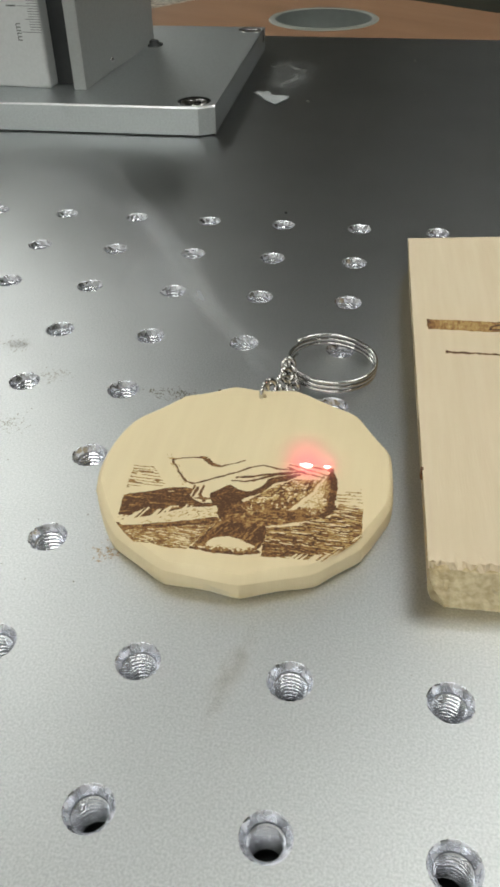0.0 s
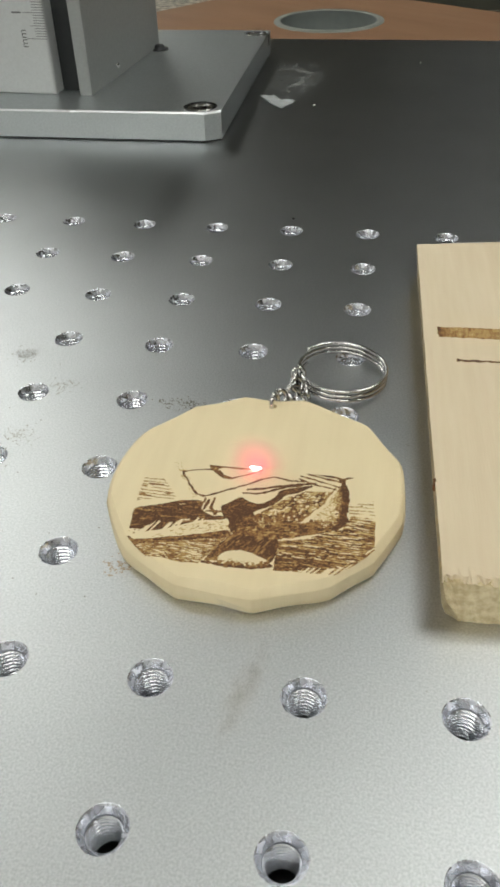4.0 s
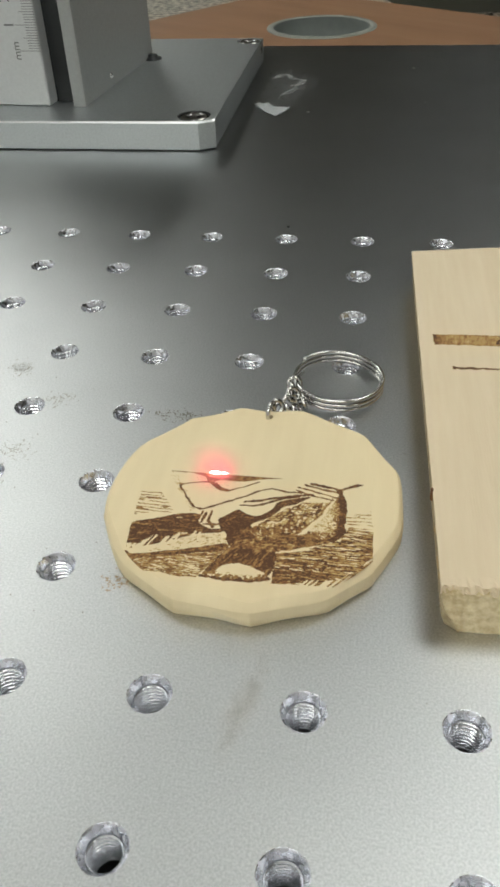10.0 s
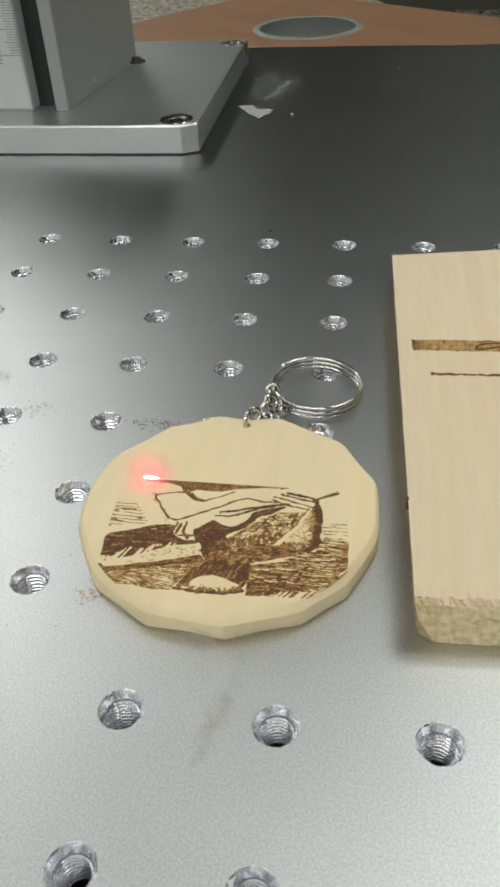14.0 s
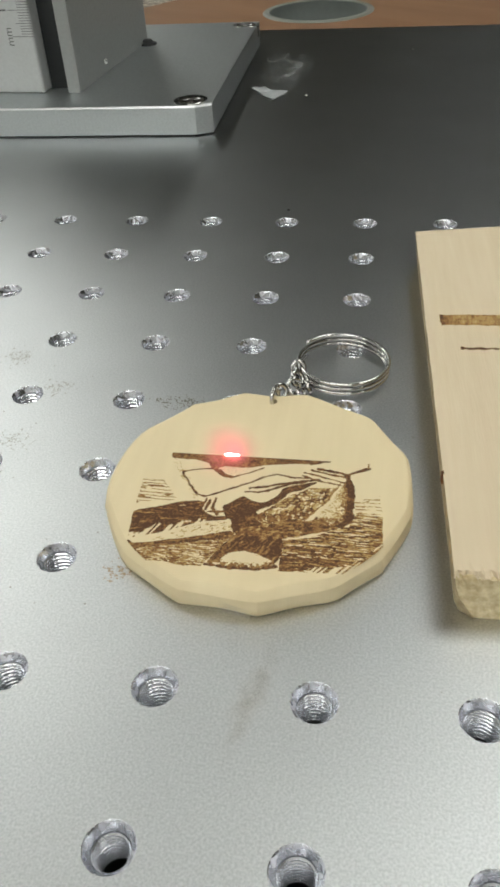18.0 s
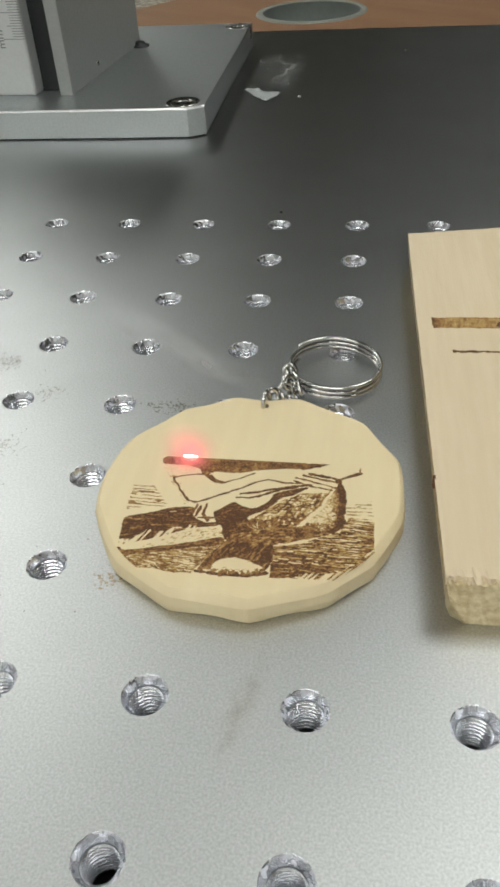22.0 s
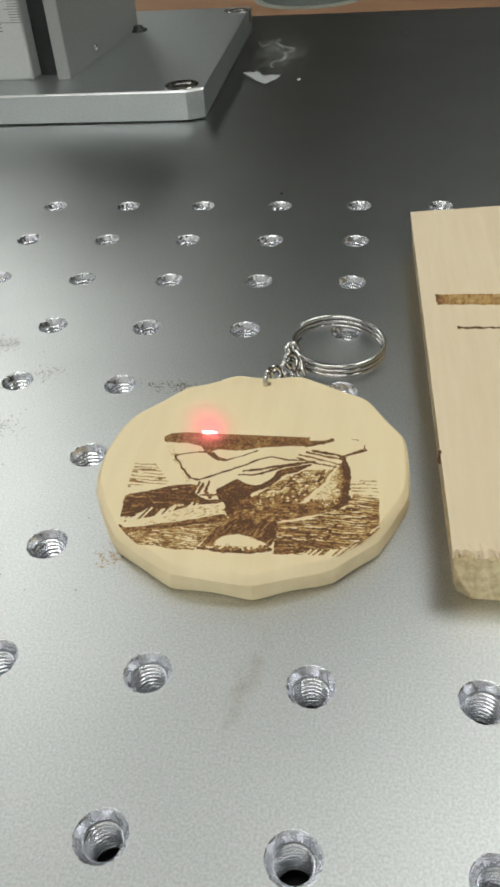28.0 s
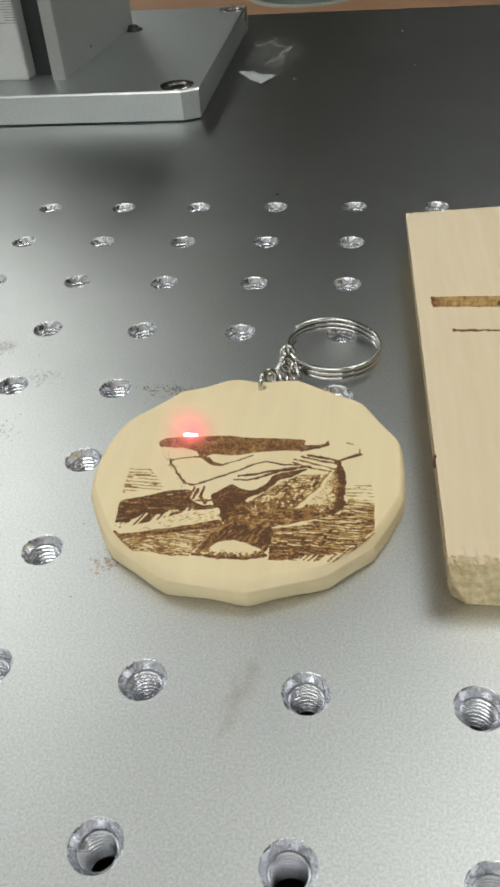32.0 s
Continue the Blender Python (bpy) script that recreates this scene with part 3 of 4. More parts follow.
LATTICE = [(0.2,-10.3),(2.4,-8.0),(6.1,-3.9),(10.0,-1.3),(15.2,-0.6),(14.8,-2.5),(12.1,-7.3),(9.8,-10.1),(7.8,-9.8),(2.9,-11.6)]
UNDER = [(-2.0,-12.4),(0.3,-10.6),(2.9,-11.6),(7.8,-9.8),(10.3,-10.3),(12.3,-9.2),(13.9,-10.8),(16.8,-10.5),(17.9,-9.0),(17.8,-10.5),(15.0,-12.1),(10.2,-13.8),(8.3,-14.7),(6.3,-14.5),(3.3,-14.4),(-1.7,-14.0)]
SLEEVE_EDGE = [(16.8,2.7),(17.8,-2.3),(17.7,-9.0),(16.4,-11.0)]
SLEEVE_FILL = [(16.8,2.7),(17.8,-2.3),(17.8,-9.8),(13.9,-11.2),(11.3,-9.5),(14.0,-5.3),(16.2,0.7)]
SLEEVE_LIGHT = [(15.2,-4.3),(16.7,-5.1),(16.7,-7.7),(14.2,-8.9),(12.7,-8.4)]
POINT = [(11.1,4.4),(16.8,3.2),(20.8,5.4)]
FOLDS = [[(8.5,3.1),(12.9,1.8),(16.2,0.7)], [(8.1,2.1),(11.9,0.7),(15.7,0.0)], [(9.8,3.9),(13.5,2.9),(16.6,2.2)]]
COLLAR = [(-15.5,1.1),(-12.2,2.4),(-9.5,2.6),(-6.8,0.3),(-5.2,0.4),(0.3,3.7)]
LAPEL = [(-15.5,1.1),(-13.3,-2.1),(-11.2,-5.1),(-9.3,-5.4)]
ARM = [(-9.3,-5.4),(-5.7,-3.2),(-1.8,-0.8),(1.2,1.3),(3.2,2.1),(6.6,1.3),(9.7,1.6)]
ARM_LOW = [(-1.5,-2.4),(1.6,-1.6),(6.7,0.1),(11.4,1.2)]
PLEATS = [[(-9.2,-6.1),(-9.7,-8.8),(-8.6,-9.9)], [(-7.4,-5.6),(-7.7,-8.4),(-6.5,-10.1)], [(-8.2,-9.5),(-5.1,-9.2),(-3.6,-10.2)], [(-8.4,-6.4),(-8.8,-8.9)]]
TOP = [(-19.0,6.5),(-17.9,7.8),(-13.5,8.6),(-5.6,9.4),(0.1,8.9),(5.7,9.1),(10.2,9.0),(9.8,7.2),(13.6,7.8),(14.5,9.3),(14.7,7.5),(10.4,5.7),(6.1,5.5),(0.7,4.6),(-2.4,3.6),(-5.7,3.4),(-7.4,3.6),(-8.7,2.7),(-7.5,1.1),(-9.8,2.6),(-10.9,4.4),(-13.9,5.1),(-18.5,5.1)]
TOP_STROKE = [(9.4,5.5),(14.1,7.5)]
TIP = [(20.6,6.7),(20.6,4.9)]
RIGHT_HATCH = [(6.4,-15.5),(11.2,-14.4),(14.0,-12.6),(17.8,-10.9),(18.2,-9.0),(18.9,-7.5),(23.6,-7.9),(24.0,-16.8),(22.5,-17.8),(20.3,-20.9),(18.5,-22.3),(14.8,-22.3),(11.0,-22.3),(6.4,-22.7),(6.5,-20.1),(6.7,-17.5)]
LEFT_DASHES = [(-22.7,-1.6),(-19.0,-1.0),(-14.6,-6.9),(-22.3,-8.5)]
RIGHT_DASHES = [(18.3,-4.1),(23.0,-2.3),(23.6,-7.2),(18.9,-8.2)]
DOTS = [(-18.7,5.1),(-17.1,5.2),(-10.6,-5.5),(-11.7,-6.2)]


def picture(X, Y):
    """How dark the burnt picture is, 0 to 1, over a grid in millimetres: a plain composition of hatched cloth-like shapes."""
    wob = soft_noise(X, Y, 1.1, 1) - 0.5
    wob2 = soft_noise(X, Y, 0.5, 2) - 0.5
    x, y = X + 0.25 * wob + 0.14 * wob2, Y + 0.2 * (soft_noise(X, Y, 1.1, 3) - 0.5) + 0.12 * (soft_noise(X, Y, 0.4, 4) - 0.5)
    D = np.zeros(X.shape)

    def fill(poly, d):
        D[inside(rounded(poly), x, y)] = d

    def hatch(poly, slope, gap, duty, d, seed, wave=1.0):
        w = (soft_noise(X, Y, 3.0, seed) * 1.6 + soft_noise(X, Y, 0.6, seed + 1) * 0.5) * wave
        ph = ((y - slope * x) / gap + w) % 1.0
        br = soft_noise(X - Y * 0.4, Y, 1.6, seed + 2, 0.35)
        m = inside(poly, x, y) & ((ph < duty) & (br > 0.28) | (br > 0.78))
        D[m] = np.maximum(D[m], d)

    def stroke(pts, w, d=0.95):
        r = near_line(pts, x, y)
        D[r < w * (0.6 + 0.8 * soft_noise(X, Y, 0.9, 9))] = d

    def tint(poly, share, seed, s=0.7, sy=0.22):
        """Loose toasted streaks under the hatching."""
        D[inside(poly, x, y) & (soft_noise(X - 0.3 * Y, Y, s, seed, sy) < share)] = 0.4

    def comb(poly, share, seed, d=0.6, s=1.1, sy=0.2, lean=0.2):
        """Fine lighter lines inside a dark fill."""
        D[inside(poly, x, y) & (soft_noise(X - lean * Y, Y - lean * X, s, seed, sy) > 1 - share)] = d

    tint(LOWER_LEFT, 0.5, 12)
    hatch(LOWER_LEFT, 0.12, 0.5, 0.42, 0.72, 11)
    hatch(LOWER_LEFT, -0.35, 0.9, 0.22, 0.72, 14)
    tint(RIGHT_HATCH, 0.62, 22, 1.8, 0.3)
    hatch(RIGHT_HATCH, -0.04, 0.56, 0.45, 0.74, 21, 0.5)
    hatch(RIGHT_HATCH, 0.07, 1.0, 0.27, 0.92, 31, 0.6)
    dense = [(6.4, -17.2), (14.0, -18.6), (18.0, -20.6), (16.0, -22.3), (6.4, -22.7)]
    hatch(dense, -0.12, 0.6, 0.55, 0.8, 34, 0.5)
    hatch(LEFT_DASHES, -0.04, 0.85, 0.26, 0.7, 41, 0.12)
    hatch(RIGHT_DASHES, 0.03, 1.0, 0.24, 0.6, 51, 0.12)
    hatch(DOTS, -0.9, 1.0, 0.16, 0.4, 61)
    fringe = (soft_noise(X - 0.8 * Y, Y, 0.45, 71, 3.0) > 0.45) & (near_line([(24.6, -16.4), (19.0, -22.4), (13.0, -23.0)], x, y) < 1.9)
    D[fringe] = 0
    fill([(-22.6, -18.4), (-21.0, -18.0), (-19.3, -19.4), (-20.4, -21.8), (-22.0, -21.0)], 0.85)
    fill(STRIPE, 0.85)
    comb(STRIPE, 0.3, 77)
    fill(BAND, 0.95)
    comb(BAND, 0.3, 81, 0.62, 1.8, 0.25, 0.15)
    comb(BAND, 0.1, 82, 0.1, 2.4, 0.3, 0.15)
    licks = inside(BAND, x, y) & (near_line([(-21.6, -17.6), (-15.4, -15.2), (-10, -12.8)], x, y) < 2.3 * soft_noise(X, Y, 1.3, 84) + 0.4)
    D[licks & (soft_noise(X - 0.45 * Y, Y, 0.4, 85, 3.0) > 0.46)] = 0.0
    cloth = [(-13.0, -14.6), (-8.0, -12.3), (-3.5, -11.6), (-2.8, -13.6), (-8.5, -15.4), (-15, -17.4), (-19, -18.2), (-15, -16.4)]
    comb(cloth, 0.26, 83, 0.4, 0.5, 0.25, 0.35)
    comb(cloth, 0.12, 86, 0.62, 0.6, 0.25, 0.35)
    fill(CUFF, 0.93)
    comb(CUFF, 0.3, 87, 0.62, 0.35, 0.9, 0.5)
    lens = [(-3.6, -20.9), (-2.4, -19.2), (0.2, -18.7), (2.9, -19.4), (4.7, -20.6), (3.8, -22.2), (0.0, -22.4), (-3.2, -22.0)]
    fill(lens, 0.0)
    comb(lens, 0.14, 89, 0.42, 1.2, 0.3, 0.3)
    hem = near_line([(-5.0, -21.6), (-1.8, -22.2), (2.8, -22.2), (5.0, -21.2)], x, y)
    D[(hem < 0.75) & (soft_noise(X, Y, 0.35, 103) > 0.3 + 0.3 * hem)] = 0.68
    crown = near_line([(-5.4, -20.8), (-3.4, -19.2), (-0.6, -18.4), (2.4, -18.8), (4.6, -19.9)], x, y)
    D[crown < 0.5 * soft_noise(X, Y, 0.6, 104)] = 0.85
    fill(UNDER, 0.85)
    comb(UNDER, 0.4, 90, 0.62, 0.9, 0.4, 0.2)
    comb(UNDER, 0.14, 93, 0.3, 0.8, 0.35, 0.2)
    seam = [(-3.6, -11.6), (0.4, -12.0), (7.2, -13.4), (7.0, -15.2), (2.0, -15.0), (-2.6, -14.9)]
    fill(seam, 0.8)
    comb(seam, 0.34, 105, 0.45, 0.7, 0.3, 0.3)
    join = [(-4.8, -9.6), (0.4, -8.6), (1.8, -10.4), (-0.6, -13.8), (-3.2, -13.6), (-3.6, -11.4)]
    fill(join, 0.88)
    comb(join, 0.3, 88, 0.62, 0.9, 0.3, 0.5)
    fill(SASH, 0.95)
    comb(SASH, 0.15, 94, 0.66, 1.2, 0.25, 0.6)
    lat = inside(LATTICE, x, y)
    loops = np.abs(soft_noise(X, Y, 0.95, 91) - 0.5) < 0.08
    loops |= np.abs(soft_noise(X - 0.4 * Y, Y, 0.62, 92) - 0.5) < 0.09
    D[lat] = np.where(soft_noise(X, Y, 0.45, 97)[lat] > 0.4, 0.36, 0.05)
    D[lat & loops] = 0.84
    low = lat & (near_line([(0.2, -10.3), (2.9, -11.6), (7.8, -9.8), (9.8, -10.1)], x, y) < 2.0) & (soft_noise(X, Y, 0.5, 96) > 0.35)
    D[low] = 0.75
    fill(SLEEVE_FILL, 0.0)
    edge = near_line(SLEEVE_EDGE, x, y)
    sl = inside(SLEEVE_FILL, x, y)
    sp = 0.7 * soft_noise(X, Y, 0.2, 95) + 0.3 * soft_noise(X, Y, 0.7, 102)
    D[sl & (sp > 0.1 + 0.1 * edge)] = 0.38
    D[sl & (sp > 0.2 + 0.2 * edge)] = 0.62
    D[sl & (sp > 0.3 + 0.26 * edge)] = 0.85
    D[sl & (Y < -9.0) & (sp > 0.3)] = 0.74
    D[inside(SLEEVE_LIGHT, x, y) & (sp < 0.48)] = 0.0
    stroke([(16.1, 0.8), (13.6, -5.2), (10.6, -9.3)], 0.24, 0.0)
    stroke([(15.6, 0.6), (13.0, -5.2), (10.2, -9.0)], 0.14, 0.72)
    stroke(SLEEVE_EDGE, 0.62)
    stroke(POINT, 0.33)
    for f in FOLDS:
        stroke(f, 0.21, 0.85)
    stroke(COLLAR, 0.17)
    stroke(LAPEL, 0.21)
    stroke(ARM, 0.21)
    stroke(ARM_LOW, 0.27)
    stroke([(-2.2, -3.4), (0.6, -3.3), (3.6, -2.0)], 0.26)
    stroke([(1.8, -2.9), (5.8, -0.6), (9.0, 0.4)], 0.3)
    stroke(CUFF_EDGE, 0.33)
    for f in PLEATS:
        stroke(f, 0.25, 0.85)
    stroke([(-21.0, -21.8), (-18.5, -21.0)], 0.25)
    stroke([(-20.2, -22.9), (-17.2, -21.6)], 0.22)
    fill(TOP, 0.76)
    comb(TOP, 0.3, 98, 0.66, 0.5, 0.35, 0.3)
    comb(TOP, 0.14, 106, 0.86, 0.9, 0.3, 0.2)
    stroke(TOP_STROKE, 0.3)
    stroke(TIP, 0.2, 0.7)
    stroke([(18.0, 8.6), (19.2, 8.2)], 0.16, 0.6)
    stroke([(-8.2, 2.3), (-7.2, 1.0), (-5.6, 0.5)], 0.3, 0.8)
    D *= 0.56 + 0.5 * soft_noise(X, Y, 0.26, 99) + 0.22 * soft_noise(X, Y, 1.3, 100)
    D[np.hypot(X - 0.1, Y - 0.4) > 28.5] = 0
    D = 0.5 * D + 0.56 * softened(D)
    return D


STEP_X, STEP_Y = 0.11, 0.11


def cells(x0, x1, y0, y1, dark):
    """The burn over a grid: the grid's rows and columns, and how dark each cell is."""
    xs, ys = np.arange(x0, x1, STEP_X), np.arange(y0, y1, STEP_Y)
    X, Y = np.meshgrid(xs, ys)
    return xs, ys, dark(X, Y)


def raster(xs, ys, D):
    """Rows of short flat strokes, one list of rectangles for each level of burn."""
    out = []
    for lo, hi in BURN_STEPS:
        rows = []
        for r in range(len(ys)):
            line = np.concatenate(([0], ((D[r] >= lo) & (D[r] < hi)).astype(int), [0]))
            d = np.diff(line)
            for a, b in zip(np.where(d == 1)[0], np.where(d == -1)[0]):
                rows.append((xs[0] + a * STEP_X, xs[0] + b * STEP_X, ys[r], ys[r] + STEP_Y))
        out.append(rows)
    return out


def strokes_mesh(name, groups, mats, parent, z):
    """Burnt strokes of several tones, a few hundredths of a millimetre thick."""
    verts, faces, mat_ids = [], [], []
    for g, rows in enumerate(groups):
        for a, b, c, d in rows:
            k = len(verts)
            verts.extend([(a * MM, c * MM, z), (b * MM, c * MM, z), (b * MM, d * MM, z), (a * MM, d * MM, z)])
            faces.append((k, k + 1, k + 2, k + 3))
            mat_ids.append(g)
    me = bpy.data.meshes.new(name)
    me.from_pydata(verts, [], faces)
    for m in mats:
        me.materials.append(m)
    me.polygons.foreach_set("material_index", mat_ids)
    ob = new(name, me)
    ob.parent = parent
    return ob


# ---- the wooden key tag ----
TAG = (85.35 * MM, -131.0 * MM)
TAG_T = 5 * MM


def scan_y(t):
    """Where the laser's row stands on the tag at t seconds, in millimetres."""
    return 3.1 + 0.2438 * t - 0.002009 * t * t


def tag_outline():
    corners = [105, 78, 46, 18, -12, -36, -57, -83, -110, -138, -165, -208, -232]
    sags = [1.6, 1.0, 0.9, 0.55, 0.35, 0.6, 1.0, 1.15, 0.8, 0.4, 0.45, 0.8, 1.0]
    pts = []
    for a, b, sag in zip(corners, corners[1:] + [corners[0] - 360], sags):
        for k in range(12):
            f = k / 12
            r = 29.7 - sag * (1 - (2 * f - 1) ** 2) ** 1.5 + 0.12 * math.sin(a * 1.7)
            ang = radians(a + (b - a) * f)
            r += 0.5 * max(0.0, math.cos(ang - radians(-158))) ** 2
            pts.append((r * math.cos(ang), r * math.sin(ang)))
    return pts[::-1]


def key_tag():
    root = thing("key_tag", pose(TAG[0], TAG[1], 0), "pale round wooden key tag with scalloped edge, being laser engraved", "key tag")
    rim = tag_outline()
    n = len(rim)
    bm = bmesh.new()
    rng = random.Random(4)
    wav = [0.25 * math.sin(k * 0.45) + 0.1 * rng.random() for k in range(n)]
    rows = []
    # the carved rim: pointed scallops below; the shoulder above is cut lower and rounder at the front
    levels = ((0.05, 0.05, 0.985, 0.985, 0.0, 0.0), (0.6, 0.6, 0.998, 0.998, 0.0, 0.0), (3.0, 2.3, 1.001, 1.001, 0.0, 0.05), (4.5, 3.65, 0.996, 0.998, 0.3, 0.4),
              (4.78, 4.2, 0.99, 0.982, 0.15, 0.3), (4.95, 4.7, 0.982, 0.962, 0.05, 0.1), (5.0, 5.0, 0.974, 0.945, 0.0, -0.1))
    for z_far, z_front, s_far, s_front, w, even in levels:
        row = []
        for k, (x, y) in enumerate(rim):
            r = math.hypot(x, y)
            front = min(1.0, max(0.0, 0.35 - 1.2 * y / r))
            z, s = z_far + (z_front - z_far) * front, s_far + (s_front - s_far) * front
            q = s * (r + even * front * (29.0 - r)) / r
            row.append(bm.verts.new(((x * q + 0.1) * MM, (y * q + 0.4) * MM, (z + w * wav[k]) * MM)))
        rows.append(row)
    for a, b in zip(rows, rows[1:]):
        for k in range(n):
            bm.faces.new((a[k], a[(k + 1) % n], b[(k + 1) % n], b[k]))
    bm.faces.new(rows[0][::-1])
    eye = [bm.verts.new((p[0] * MM, p[1] * MM, TAG_T)) for p in circle(-0.6, 26.0, 0.85, 16)]
    low = [bm.verts.new((v.co.x, v.co.y, 0.4 * MM)) for v in eye]
    for k in range(16):
        bm.faces.new((eye[k], low[k], low[(k + 1) % 16], eye[(k + 1) % 16]))
    bm.faces.new(low)
    edges = [bm.edges.get((rows[-1][k], rows[-1][(k + 1) % n])) for k in range(n)] + [bm.edges.get((eye[k], eye[(k + 1) % 16])) for k in range(16)]
    bmesh.ops.triangle_fill(bm, edges=edges, use_beauty=True)
    crisp = [(rows[q][k], rows[q][(k + 1) % n]) for q in (3, 6) for k in range(n)] + [(a[k], b[k]) for a, b in zip(rows[:3], rows[1:4]) for k in range(n) if k % 12 == 11]
    for pair in crisp + [(eye[k], eye[(k + 1) % 16]) for k in range(16)]:
        bm.edges.get(pair).smooth = False
    disc = part("wooden_disc", bm, M_WOOD, root, "pale basswood disc with carved scallops", True)
    xs, ys, D = cells(-24, 25, -24, 9.7, picture)
    start = 247
    done = raster(xs, ys[:start], D[:start])
    strokes_mesh("engraving", done, BURN_TONES, root, TAG_T + 0.02 * MM)["label"] = "dark brown burnt picture of hatched folds"
    lines = []
    for k in range(start, len(ys) - 1, 2):
        rows = raster(xs, ys[k:k + 2], D[k:k + 2])
        if any(rows):
            ob = strokes_mesh("burn_line", rows, BURN_TONES, root, TAG_T + 0.02 * MM)
            lines.append((ys[k] + STEP_Y, ob))
    # jump ring, chain links and split ring
    for name, x, y, z, rx, ry, rz, R, r, sx in (
        ("jump_ring", -0.5, 27.5, 5.2, 88, 8, 78, 2.2, 0.42, 1.0),
        ("chain_link", 0.4, 30.0, 4.9, 60, 20, 30, 1.5, 0.5, 1.0),
        ("chain_link", 1.2, 30.9, 3.4, 25, 30, 0, 1.7, 0.42, 1.0),
        ("chain_link", 2.4, 31.6, 3.3, 75, 5, 120, 1.7, 0.42, 1.0),
        ("chain_link", 3.6, 31.2, 1.7, 14, -10, 0, 1.9, 0.26, 1.0),
        ("chain_link", 2.8, 33.8, 3.8, 80, 10, 35, 1.7, 0.45, 1.0),
        ("chain_link", 3.5, 35.8, 4.5, 50, -30, 80, 1.6, 0.52, 1.0),
        ("chain_link", 4.4, 36.6, 3.2, 25, 35, 10, 1.7, 0.42, 1.0),
        ("chain_link", 6.0, 35.4, 2.6, 70, 20, 100, 1.3, 0.42, 1.0),
        ("chain_link", 2.9, 38.8, 3.8, 85, -20, 95, 1.7, 0.42, 1.0),
        ("chain_link", 3.1, 41.4, 3.8, 45, -50, 60, 1.5, 0.42, 1.0),
        ("chain_link", 4.6, 33.2, 2.2, 40, 30, 60, 1.5, 0.42, 1.0),
        ("chain_link", 3.0, 43.6, 3.0, 80, 10, 20, 1.2, 0.36, 1.0),
    ):
        ob = part(name, torus(R * MM, 1.2 * r * MM, 28, 8), M_STEEL, root, "small bright steel ring", True)
        ob.matrix_basis = pose(x * MM, y * MM, z * MM, rx, ry, rz)
    split = part("split_ring", torus(10.5 * MM, 0.53 * MM, 72, 10, 1.16 * MM, 3.0), M_STEEL, root, "shiny steel split ring of wound wire", True)
    split.matrix_basis = pose(13.15 * MM, 45.7 * MM, 0.8 * MM, 2, -1.5, 150)
    return root, lines


TAG_ROOT, BURN_LINES = key_tag()


